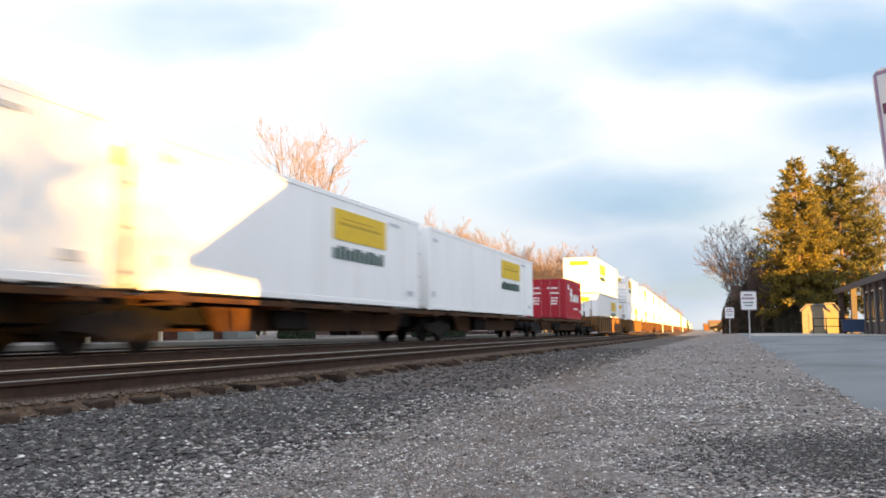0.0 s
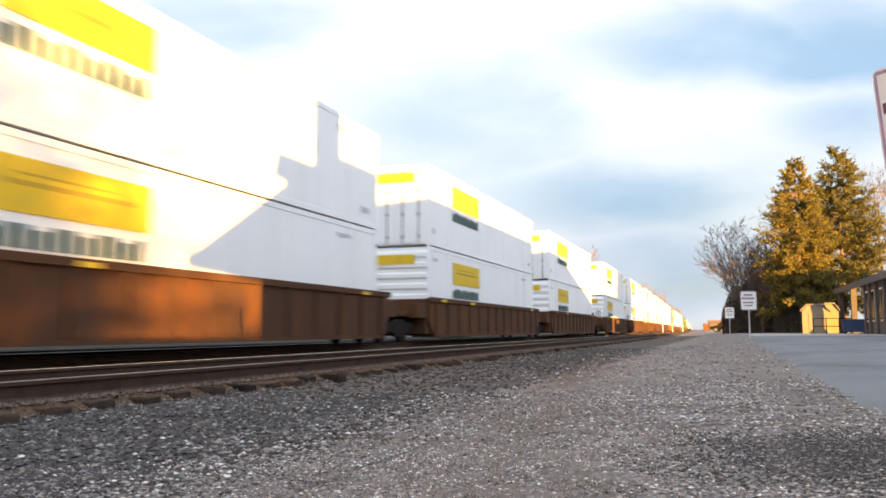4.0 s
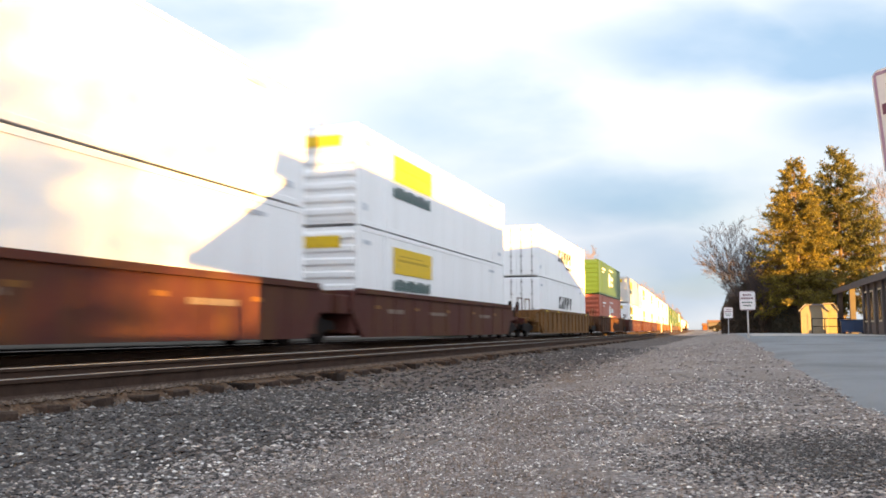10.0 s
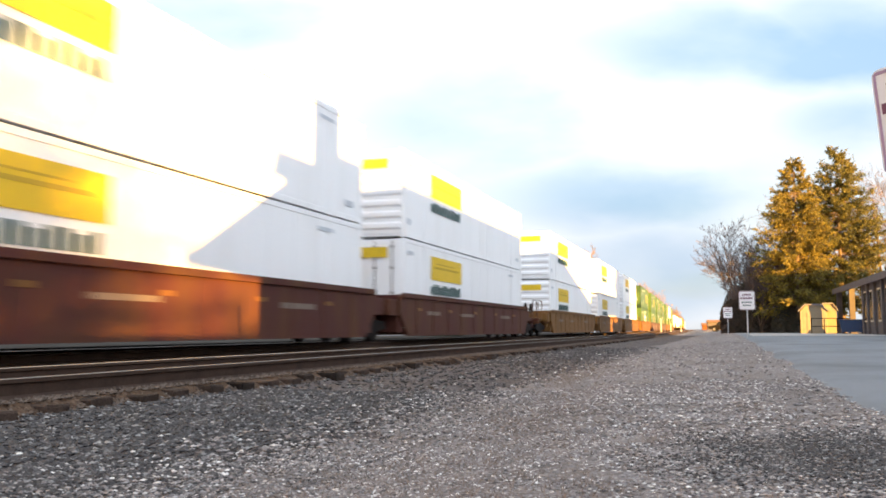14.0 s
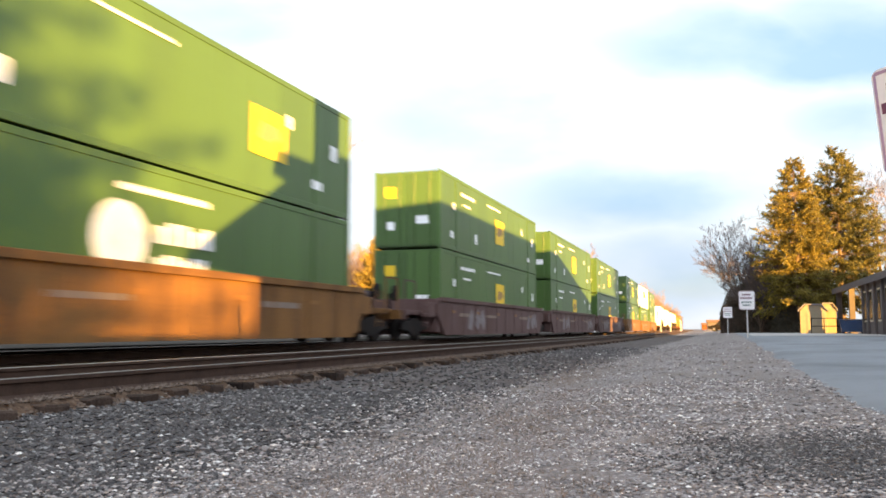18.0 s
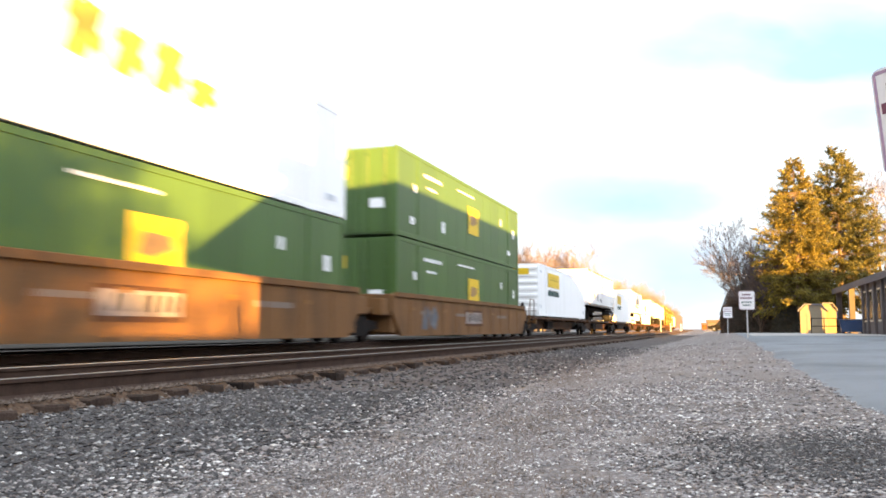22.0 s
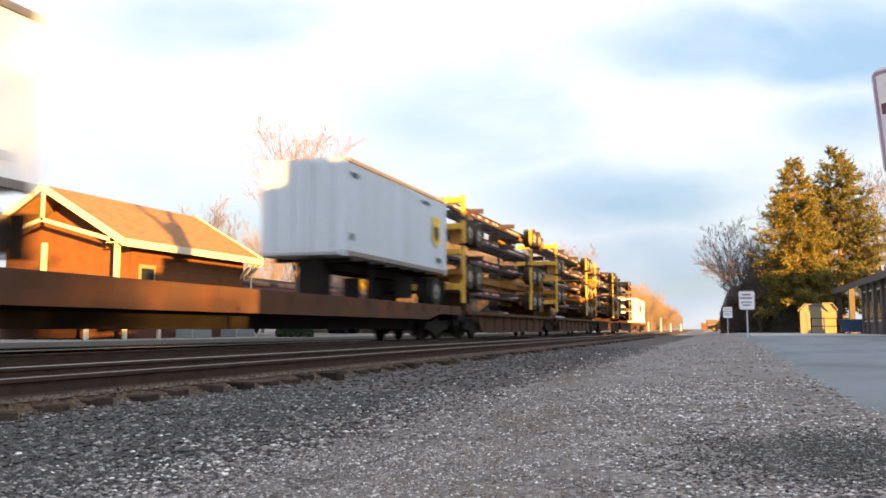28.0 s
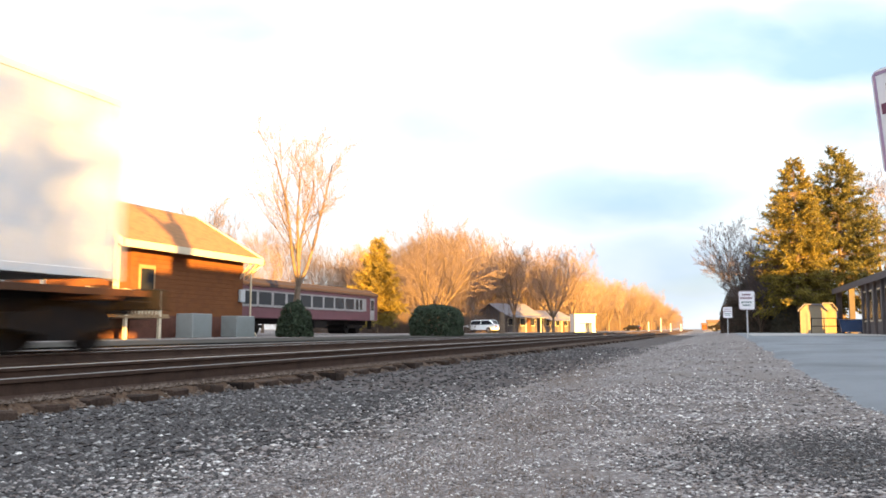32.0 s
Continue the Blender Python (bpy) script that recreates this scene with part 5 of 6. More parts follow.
def build_coach():
    root = tagged(new("railway_coach"), "old maroon passenger coach with a cream window band", "railway coach")
    MAR = mat("coach_maroon", (0.14, 0.05, 0.062), 0.6, dark=(0.09, 0.035, 0.04), grain=1.5, fine=20, amount=0.5)
    FRAME = mat("faded_cream_frames", (0.30, 0.28, 0.27), 0.7, dark=(0.2, 0.18, 0.17), grain=3, fine=30, amount=0.5)
    x, y0, y1 = -32.0, 45.5, 70.6
    bm = B()
    box(bm, x - 1.5, x + 1.5, y0, y1, 1.15, 3.35, 0.04)
    body = part("body", bm, MAR, root)
    bm = B()
    box(bm, x + 1.5, x + 1.53, y0 + .3, y1 - 2.6, 1.98, 3.10)
    band = part("window_band", bm, FRAME, body)
    for i in range(11):
        q = y1 - 4.9 - i * 1.98
        if q < y0:
            break
        bm = B()
        if i == 0:
            box(bm, x + 1.53, x + 1.545, q + .05, q + .6, 2.1, 2.98)
            box(bm, x + 1.53, x + 1.545, q + .85, q + 1.4, 2.1, 2.98)
        else:
            box(bm, x + 1.53, x + 1.545, q, q + 1.62, 2.1, 2.98)
        part("pane", bm, GLASS, band)
        bm = B()
        box(bm, x + 1.5, x + 1.56, q - .06, q + 1.68, 1.93, 1.98)
        part("sill", bm, FRAME, body)
    bm = B()
    box(bm, x + 1.5, x + 1.53, y1 - 1.7, y1 - .75, 1.2, 3.2)
    door = part("door", bm, FRAME, root)
    bm = B()
    box(bm, x + 1.53, x + 1.54, y1 - 1.55, y1 - .9, 2.1, 3.0)
    part("pane", bm, GLASS, door)
    bm = B()
    prism(bm, [(x - 1.55, 3.35), (x + 1.55, 3.35), (x + 1.45, 3.62), (x + .95, 3.82), (x + .75, 3.98), (x - .75, 3.98), (x - .95, 3.82), (x - 1.45, 3.62)], "y", y0 - .1, y1 + .1)
    # roof tone lowered to stand in for the station's shadow on it
    part("roof", bm, mat("coach_roof_in_shade", (0.040, 0.028, 0.029), 0.85), root)
    bm = B()
    box(bm, x - .5, x + .5, y0 + .5, y1 - .5, .75, 1.15)
    part("underframe", bm, BLACK, root)
    for y in (y0 + 4, y1 - 4):
        bm = B()
        box(bm, x - .95, x + .95, y - .9, y + .9, .45, .8, .03)
        for sx in (-1, 1):
            box(bm, x + sx * 1.0 - .08, x + sx * 1.0 + .08, y - 1.6, y + 1.6, .45, .7, .02)
        truck = part("bogie", bm, BLACK, root)
        for dy in (-1.15, 1.15):
            bm = B()
            rod(bm, (x - .8, y + dy, .46), (x + .8, y + dy, .46), .46, 20)
            part("wheelset", bm, BLACK, truck)
    for y in (55.0, 58.5):
        bm = B()
        box(bm, x + .6, x + 1.3, y, y + 2.2, .5, 1.15, .03)
        part("equipment_box", bm, BLACK, root)
    bm = B()
    for k in range(3):
        box(bm, x + 1.2, x + 1.62 + k * .0, y1 - 1.65, y1 - .8, .45 + k * .25, .50 + k * .25)
    box(bm, x + 1.2, x + 1.6, y1 - 1.68, y1 - 1.64, .4, 1.15)
    part("steps", bm, BLACK, root)


build_coach()


# ---------------------------------------------------------------- trees
BARK = mat("grey_brown_bark", (0.17, 0.12, 0.085), 0.95, dark=(0.08, 0.055, 0.04), grain=4, fine=40, amount=0.8, bump=0.6)
TWIG = islands("bare_twigs", ((0.165, 0.112, 0.084), (0.225, 0.155, 0.115), (0.125, 0.086, 0.068)))
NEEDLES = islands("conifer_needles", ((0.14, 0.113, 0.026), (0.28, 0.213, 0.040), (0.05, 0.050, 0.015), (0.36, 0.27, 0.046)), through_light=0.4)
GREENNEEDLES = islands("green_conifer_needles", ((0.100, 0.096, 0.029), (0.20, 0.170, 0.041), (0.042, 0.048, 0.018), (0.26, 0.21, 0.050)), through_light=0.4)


def tube(verts, faces, a, b, r0, r1, k):
    d = (b - a).normalized()
    u = d.orthogonal().normalized()
    w = d.cross(u)
    i0 = len(verts)
    for c, r in ((a, r0), (b, r1)):
        for j in range(k):
            t = 2 * math.pi * j / k
            verts.append(tuple(c + (u * math.cos(t) + w * math.sin(t)) * r))
    for j in range(k):
        faces.append((i0 + j, i0 + (j + 1) % k, i0 + k + (j + 1) % k, i0 + k + j))


def bare_tree(seed, tall, spread, limbs=6, levels=3, bole=0.16, name="bare_tree", thin=0.014, lean=0.0, twigs=TWIG):
    """A trunk that parts into rising limbs, side boughs along them and twigs along those; spread: how wide it fans."""
    rnd = random.Random(seed)
    wood, fine = ([], []), ([], [])

    def bough(p, d, length, r, level):
        n = (3, 4, 6, 7)[min(level, 3)]
        for i in range(n):
            d = (d + Vector((rnd.uniform(-.13, .13), rnd.uniform(-.13, .13), rnd.uniform(-.02, .10)))).normalized()
            q = p + d * (length / n)
            r1 = max(thin * .7, r * (1 - .8 / n))
            tube(*(wood if r > .035 else fine), p, q, r, r1, 5 if r > .09 else 3)
            p, r = q, r1
            if level and i >= 1:
                for j in range(2 if level < 3 else 1 + (i % 2)):
                    u = d.orthogonal().normalized()
                    t = rnd.uniform(0, 2 * math.pi)
                    side = u * math.cos(t) + d.cross(u) * math.sin(t)
                    bough(p, (d + side * rnd.uniform(.55, 1.05) + Vector((0, 0, .12))).normalized(),
                          length * rnd.uniform(.36, .56) * (1.1 - .5 * i / n), max(thin, r * rnd.uniform(.42, .6)), level - 1)

    base = Vector((0, 0, -.1))
    fork = Vector((lean, 0, tall * bole))
    tube(*wood, base, base.lerp(fork, .5), tall * .024, tall * .020, 8)
    tube(*wood, base.lerp(fork, .5), fork, tall * .020, tall * .017, 8)
    for i in range(limbs):
        t = 2 * math.pi * (i + rnd.uniform(-.3, .3)) / limbs
        o = Vector((math.cos(t), math.sin(t), 0)) * spread * rnd.uniform(.35, 1.25)
        bough(fork, (Vector((0, 0, 1)) + o).normalized(), tall * rnd.uniform(.55, .8), tall * .011, levels)
    k = tall / max(v[2] for v in fine[0])
    root = new(name)
    for nm, (v, f), m, smooth in (("trunk", wood, BARK, True), ("crown", fine, twigs, False)):
        raw(nm, [(a * k, b * k, c * k) for a, b, c in v], f, m, root, smooth)
    return root


def conifer(seed, tall, wide, name="conifer", needles=NEEDLES, step=0.020, boughs=8):
    rnd = random.Random(seed)
    root = new(name)
    v, f = [], []
    tube(v, f, Vector((0, 0, -.1)), Vector((0, 0, tall * .96)), tall * .016, .02, 8)
    verts, faces = [], []
    z = tall * 0.15
    while z < tall:
        g = z / tall
        reach = wide * min(1.0, (1 - g) / .60) ** .62 * (0.80 + 0.20 * min(1, g / .30)) + 0.10
        for i in range(boughs if g < .8 else 5):
            a = rnd.uniform(0, 2 * math.pi)
            r = reach * (rnd.uniform(.55, .98) if rnd.random() < .75 else rnd.uniform(.98, 1.22))
            d = Vector((math.cos(a), math.sin(a), 0))
            base = Vector((0, 0, z + rnd.uniform(-.2, .2)))
            tip = base + d * r + Vector((0, 0, r * rnd.uniform(-.35, .22) + (.35 * g)))
            if r > .8:
                tube(v, f, base, tip, .04, .012, 3)
            side = Vector((-d.y, d.x, 0))
            # side sprays along the bough, each a small plume of needles that hangs and turns up at its end
            for p in range(int(5 + r * 5.5)):
                t = .25 + .78 * (p + rnd.random()) / int(5 + r * 5.5)
                c0 = base.lerp(tip, t) + Vector((0, 0, -.10 * math.sin(t * 3.1) * r))
                way = (d * rnd.uniform(.3, 1) + side * rnd.uniform(-.9, .9) + Vector((0, 0, rnd.uniform(-.85, .55)))).normalized()
                size = rnd.uniform(.28, .62) * (1.15 - .35 * g)
                for j in range(15):
                    q = (j + rnd.random()) / 15
                    c = c0 + way * size * q + Vector((0, 0, .10 * q * q)) + Vector((rnd.gauss(0, .05), rnd.gauss(0, .05), rnd.gauss(0, .05)))
                    out = (way + Vector((rnd.gauss(0, .5), rnd.gauss(0, .5), rnd.gauss(.1, .5)))).normalized()
                    n = rnd.uniform(.09, .20)
                    w = out.orthogonal().normalized()
                    w = (w * math.cos(j) + out.cross(w) * math.sin(j)) * n * .24
                    k = len(verts)
                    verts += [tuple(c - out * n * .3), tuple(c + w), tuple(c + out * n), tuple(c - w)]
                    faces.append((k, k + 1, k + 2, k + 3))
        z += tall * step
    raw("trunk", v, f, BARK, root)
    raw("crown", verts, faces, needles, root)
    return root


def place(ob, x, y, turn=0, size=1.0, z=None):
    ob.matrix_basis = pose(x, y, height(x, y) if z is None else z, 0, 0, turn) @ Matrix.Scale(size, 4)
    return ob


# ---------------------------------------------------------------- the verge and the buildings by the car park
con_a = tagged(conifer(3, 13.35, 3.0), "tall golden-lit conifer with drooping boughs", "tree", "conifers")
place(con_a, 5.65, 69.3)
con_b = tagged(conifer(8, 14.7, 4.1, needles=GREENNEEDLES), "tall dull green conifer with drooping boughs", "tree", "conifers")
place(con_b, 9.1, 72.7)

SIGNWHITE = mat("sign_white", (0.72, 0.70, 0.72), 0.5, dark=(0.55, 0.52, 0.54), grain=5, fine=40, amount=0.3, bump=0)
SIGNRED = mat("sign_red", (0.15, 0.045, 0.085), 0.5, bump=0)
GALV = mat("galvanised_post", (0.42, 0.42, 0.43), 0.5, 0.6, dark=(0.3, 0.28, 0.27), grain=6, fine=50, amount=0.5)


def plate(bm, w, h, r, y0, y1, cz):
    pts = []
    for sx, sz, a0 in ((1, 1, 0), (-1, 1, 90), (-1, -1, 180), (1, -1, 270)):
        for k in range(4):
            a = radians(a0 + k * 30)
            pts.append((sx * (w / 2 - r) + r * math.cos(a), cz + sz * (h / 2 - r) + r * math.sin(a)))
    prism(bm, pts, "y", y0, y1)


def parking_sign(x, y, cz, w, h, turn, lean, label, rim=None):
    root = tagged(new("parking_sign"), label, "sign", "signs by the drive")
    bm = B()
    plate(bm, w, h, .035 * w / .3, -.004, .004, cz)
    board = part("board", bm, SIGNWHITE, root, "white board")
    bm = B()
    for a, b, c, d in ((-w / 2 + .02, w / 2 - .02, cz + h / 2 - .028, cz + h / 2 - .012), (-w / 2 + .02, w / 2 - .02, cz - h / 2 + .012, cz - h / 2 + .028),
                       (-w / 2 + .010, -w / 2 + .024, cz - h / 2 + .02, cz + h / 2 - .02), (w / 2 - .024, w / 2 - .010, cz - h / 2 + .02, cz + h / 2 - .02)):
        box(bm, a, b, -.0065, -.004, c, d)
    part("border", bm, rim or SIGNRED, board)
    # words too small to read
    for i, (z, hh, ww) in enumerate(((.30, .10, .55), (.12, .10, .78), (-.10, .08, .66), (-.26, .08, .5))):
        bm = B()
        n = 5
        for k in range(n):
            q = -ww * w / 2 + ww * w * k / n
            box(bm, q, q + ww * w / n * .7, -.0065, -.004, cz + z * h - hh * h / 2, cz + z * h + hh * h / 2)
        part("lettering", bm, SIGNRED if i < 2 else INK, board)
    bm = B()
    box(bm, -.03, .03, .006, .04, -.4, cz + h / 2 - .04)
    part("post", bm, GALV, root)
    bm = B()
    for z in (cz - h * .3, cz + h * .3):
        rod(bm, (0, -.012, z), (0, .006, z), .012, 8)
    part("bolt", bm, STEEL, root)
    root.matrix_basis = pose(x, y, height(x, y), 0, lean, 15) @ pose(0, 0, 0, 0, 0, turn - 15)
    return root


parking_sign(0.93, 35.2, 1.52, .61, .76, -2, 0, "white parking sign with red words on a thin post")
parking_sign(0.30, 60.3, 1.50, .61, .76, -2, 1, "white parking sign with red words, farther along the drive")
parking_sign(0.990, 4.393, 1.525, .33, .53, -46, -4.5, "leaning white parking sign with a faded purple border", mat("faded_purple", (0.36, 0.24, 0.36), 0.6, bump=0.0))

AWNING = mat("grey_awning", (0.20, 0.18, 0.19), 0.8, dark=(0.13, 0.12, 0.13), grain=2, fine=30, amount=0.5)
STUCCO = mat("grey_stucco", (0.115, 0.098, 0.098), 0.9, dark=(0.075, 0.062, 0.062), grain=2, fine=30, amount=0.6, bump=0.3)
SHEDY = mat("pale_yellow_boards", (0.25, 0.21, 0.15), 0.7, dark=(0.18, 0.15, 0.11), grain=4, fine=30, amount=0.4)
BLUE = mat("blue_steel", (0.016, 0.042, 0.115), 0.5, dark=(0.03, 0.05, 0.10), grain=3, fine=30, amount=0.5)


def build_shelter():
    root = tagged(new("shelter_building"), "low grey building with a sloping porch roof on square posts", "building")
    g = 0.08
    bm = B()
    prism(bm, [(7.7, 3.05), (10.6, 4.15), (10.6, 4.35), (7.7, 3.25)], "y", 45.0, 66.0)
    part("porch_roof", bm, AWNING, root)
    bm = B()
    box(bm, 7.62, 7.72, 44.9, 66.1, 2.92, 3.28)
    part("fascia", bm, STUCCO, root)
    for y in (59.4, 65.4):
        bm = B()
        box(bm, 7.85, 8.2, y, y + .35, g, 3.05, .02)
        box(bm, 7.78, 8.27, y - .07, y + .42, g, .5, .02)
        part("post", bm, STUCCO, root)
    bm = B()
    box(bm, 8.0, 10.7, 45.5, 54.4, g - .2, 3.1)
    wall = part("wall", bm, STUCCO, root)
    for y in (46.2, 48.6, 51.2, 53.2):
        bm = B()
        box(bm, 7.94, 8.0, y, y + .95, .8, 2.6)
        win = part("window", bm, TRIM, wall)
        bm = B()
        box(bm, 7.92, 7.94, y + .08, y + .87, .9, 2.5)
        part("pane", bm, GLASS, win)
    for y in (45.5, 48.0, 50.4, 52.6, 54.3):
        bm = B()
        box(bm, 7.86, 8.0, y - .18, y + .18, g - .1, 3.0, .01)
        part("pilaster", bm, STUCCO, wall)
    bm = B()
    box(bm, 12.5, 16, 59.0, 65.5, g - .2, 4.1)
    part("rear_wall", bm, STUCCO, root)
    bm = B()
    prism(bm, [(10.6, 4.15), (16.2, 4.15), (13.3, 5.2)], "y", 45.2, 65.8)
    part("roof", bm, SHINGLE, root)


build_shelter()


def shed(x, y, w, d, tall, turn, label):
    root = tagged(new("garden_shed"), label, "shed", "sheds")
    bm = B()
    n = 9
    for i in range(n):
        q = -w / 2 + w * i / n
        box(bm, q + .004, q + w / n - .004, -d / 2 - .02, -d / 2 + .02, 0, tall * .78)
    front = part("front_boards", bm, SHEDY, root)
    front["kind"] = "stuff"
    bm = B()
    prism(bm, [(-w / 2, 0), (w / 2, 0), (w / 2, tall * .76), (w * .3, tall * .95), (-w * .3, tall * .95), (-w / 2, tall * .76)], "y", -d / 2 + .02, d / 2)
    part("body", bm, SHEDY, root)
    bm = B()
    prism(bm, [(-w / 2 - .12, tall * .74), (-w * .31, tall * .96), (w * .31, tall * .96), (w / 2 + .12, tall * .74), (w / 2 + .12, tall * .79), (w * .32, tall), (-w * .32, tall), (-w / 2 - .12, tall * .79)], "y", -d / 2 - .12, d / 2 + .1)
    part("roof", bm, AWNING, root)
    bm = B()
    box(bm, -.4, .4, -d / 2 - .045, -d / 2 - .02, 0.05, tall * .7)
    part("door", bm, SHEDY, root)
    root.matrix_basis = pose(x, y, height(x, y), 0, 0, turn)


shed(6.0, 62.5, 1.65, 1.8, 2.05, -8, "pale yellow garden shed lit by low sun")
shed(7.05, 63.6, 1.0, 1.5, 2.15, -8, "narrow pale shed beside a larger one")


def build_bin():
    root = tagged(new("waste_skip"), "blue steel waste skip with sloped ends", "skip")
    bm = B()
    prism(bm, [(-.75, .15), (.75, .15), (.85, 1.0), (-.85, 1.0)], "y", -.7, .7)
    body = part("body", bm, BLUE, root)
    for x in (-.5, 0, .5):
        bm = B()
        box(bm, x - .04, x + .04, -.74, -.70, .2, .95)
        part("rib", bm, BLUE, body)
    bm = B()
    box(bm, -.9, .9, -.76, .76, .97, 1.05, .02)
    part("rim", bm, BLUE, root)
    for x, y in ((-.6, -.6), (.6, -.6), (-.6, .6), (.6, .6)):
        bm = B()
        box(bm, x - .06, x + .06, y - .1, y + .1, 0, .17)
        part("foot", bm, BLACK, root)
    root.matrix_basis = pose(7.62, 56.5, height(7.6, 56), 0, 0, -6) @ Matrix.Scale(.88, 4)


build_bin()


def build_rail():
    root = tagged(new("pipe_railing"), "dark pipe railing beside the shed", "railing")
    for i in range(4):
        bm = B()
        rod(bm, (i * .75, 0, 0), (i * .75, 0, 1.0), .03, 6)
        part("post", bm, BLACK, root)
    for z in (.5, 1.0):
        bm = B()
        rod(bm, (0, 0, z), (2.25, 0, z), .025, 6)
        part("bar", bm, BLACK, root)
    root.matrix_basis = pose(5.3, 57.0, height(5.3, 57), 0, 0, 4)


build_rail()


def leafy(name, seed, n, sx, sy, sz, leaf, material, squarish=2.0):
    """A bush of many small leaves in an uneven rounded shape."""
    rnd = random.Random(seed)
    verts, faces = [], []
    for i in range(n):
        while True:
            p = Vector((rnd.uniform(-1, 1), rnd.uniform(-1, 1), rnd.uniform(0, 1)))
            q = abs(p.x) ** squarish + abs(p.y) ** squarish + abs(p.z) ** squarish
            edge = 0.86 + 0.22 * noise.noise((p.x * 2.3 + seed, p.y * 2.3, p.z * 2.3))
            if edge * .55 < q < edge:
                break
        c = Vector((p.x * sx, p.y * sy, p.z * sz))
        o = Vector((rnd.gauss(0, 1), rnd.gauss(0, 1), rnd.gauss(0, 1))).normalized()
        w = o.orthogonal().normalized() * leaf * .5
        k = len(verts)
        s = leaf * rnd.uniform(.6, 1.3)
        verts += [tuple(c - o * s), tuple(c + w), tuple(c + o * s), tuple(c - w)]
        faces.append((k, k + 1, k + 2, k + 3))
    root = new(name)
    raw("foliage", verts, faces, material, root)
    v, f = [], []
    for i in range(9):
        a = i * 2.4
        tube(v, f, Vector((.1 * math.cos(a), .1 * math.sin(a), -.1)), Vector((sx * .6 * math.cos(a), sy * .6 * math.sin(a), sz * .75)), .035, .012, 4)
    raw("stem", v, f, BARK, root)
    return root


DARKLEAF = islands("dark_evergreen_leaves", ((0.016, 0.028, 0.012), (0.026, 0.040, 0.017), (0.012, 0.020, 0.010)), through_light=0.1)
# brown hedge leaves, halved in tone to stand in for a building's shadow
SHADEDLEAF = islands("shaded_brown_leaves", ((0.060, 0.040, 0.030), (0.085, 0.054, 0.036), (0.042, 0.030, 0.024)))
IVY = islands("dark_ivy_leaves", ((0.055, 0.050, 0.032), (0.085, 0.066, 0.044), (0.040, 0.036, 0.026)))
for seed, x, y, sx, sy, sz, m, nm, lab in (
        (1, 2.3, 73.0, 1.7, 1.6, 5.4, IVY, "ivy_thicket", "dark ivy-grown thicket beside the conifers"),
        (2, 2.6, 72.0, 3.0, 1.3, 3.3, SHADEDLEAF, "hedge", "brown winter hedge under the conifers, shade in its leaf colour"),
        (3, 2.4, 80.0, 2.0, 2.5, 3.4, SHADEDLEAF, "hedge", "brown winter hedge under the conifers, shade in its leaf colour"),
        (4, 5.2, 70.5, 1.6, 1.6, 2.4, IVY, "hedge", "dark hedge at the foot of a conifer"),
        (5, 3.4, 77.5, 3.6, 1.6, 4.6, SHADEDLEAF, "hedge", "tall brown winter hedge behind the conifers, shade in its leaf colour")):
    place(tagged(leafy(nm, seed, 11000, sx, sy, sz, .09, m, 1.7 if nm != "hedge" else 3.4), lab, "hedge" if nm == "hedge" else "thicket", "bushes by the car park"), x, y)
# shaded copy of the bare twigs: the shade is in the colour
SHADEDTWIG = islands("shaded_bare_twigs", ((0.075, 0.056, 0.056), (0.11, 0.082, 0.076), (0.055, 0.042, 0.044)))
thin = tagged(bare_tree(21, 10.0, .42, 9, 3, .08, twigs=SHADEDTWIG), "bare tree beside the conifers, its twigs coloured as if in shade", "tree", "bare trees")
place(thin, 2.0, 74.0)
thin = tagged(bare_tree(23, 7.6, .55, 9, 3, .06, twigs=SHADEDTWIG), "twiggy bare tree beside the conifers, its twigs coloured as if in shade", "tree", "bare trees")
place(thin, 2.9, 71.0)
thin = tagged(bare_tree(22, 16.6, .75, 9, 3, .15), "pinkish bare tree behind the conifers", "tree", "bare trees")
place(thin, 14.0, 84.0)

# a bare tree behind the station's chimney, with one thick bough that leans away from it
limbs, twigs = ([], []), ([], [])
line = [Vector(c) for c in ((0, 0, -.1), (0, 0, 8.2), (.06, .06, 10.2), (.05, .05, 12.6))]
lean = [Vector(c) for c in ((0, 0, 8.0), (-.22, -.22, 9.0), (-.62, -.62, 10.0), (-1.10, -1.10, 10.7), (-1.9, -1.9, 11.6))]
for row, r0 in ((line, .34), (lean, .30)):
    for i in range(len(row) - 1):
        tube(*limbs, row[i], row[i + 1], r0 * (1 - .22 * i), r0 * (.78 - .22 * i), 8)
rnd = random.Random(52)
for i in range(60):
    a = (line[2].lerp(line[3], rnd.random()) if i % 2 else lean[3].lerp(lean[4], rnd.random()))
    tube(*twigs, a, a + Vector((rnd.uniform(-1.3, 1.3), rnd.uniform(-1.3, 1.3), rnd.uniform(.4, 1.8))), .025, .008, 3)
bough_tree = tagged(new("bare_tree"), "bare tree with a leaning bough behind the station", "tree", "bare trees")
raw("trunk", *limbs, BARK, bough_tree)
raw("crown", *twigs, TWIG, bough_tree)
place(bough_tree, 20.7, -11.45)

# unseen evergreen added beyond the low wall, thinning sun on the train's near end
shade = tagged(conifer(41, 11.6, 8.0, step=0.025, boughs=8), "ragged unseen evergreen added beyond the low brick wall to thin the sun", "tree", "conifers")
place(shade, 40.0, -45.2)
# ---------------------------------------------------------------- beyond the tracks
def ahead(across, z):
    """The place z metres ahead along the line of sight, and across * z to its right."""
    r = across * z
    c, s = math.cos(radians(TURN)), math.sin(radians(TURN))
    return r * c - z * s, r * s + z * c


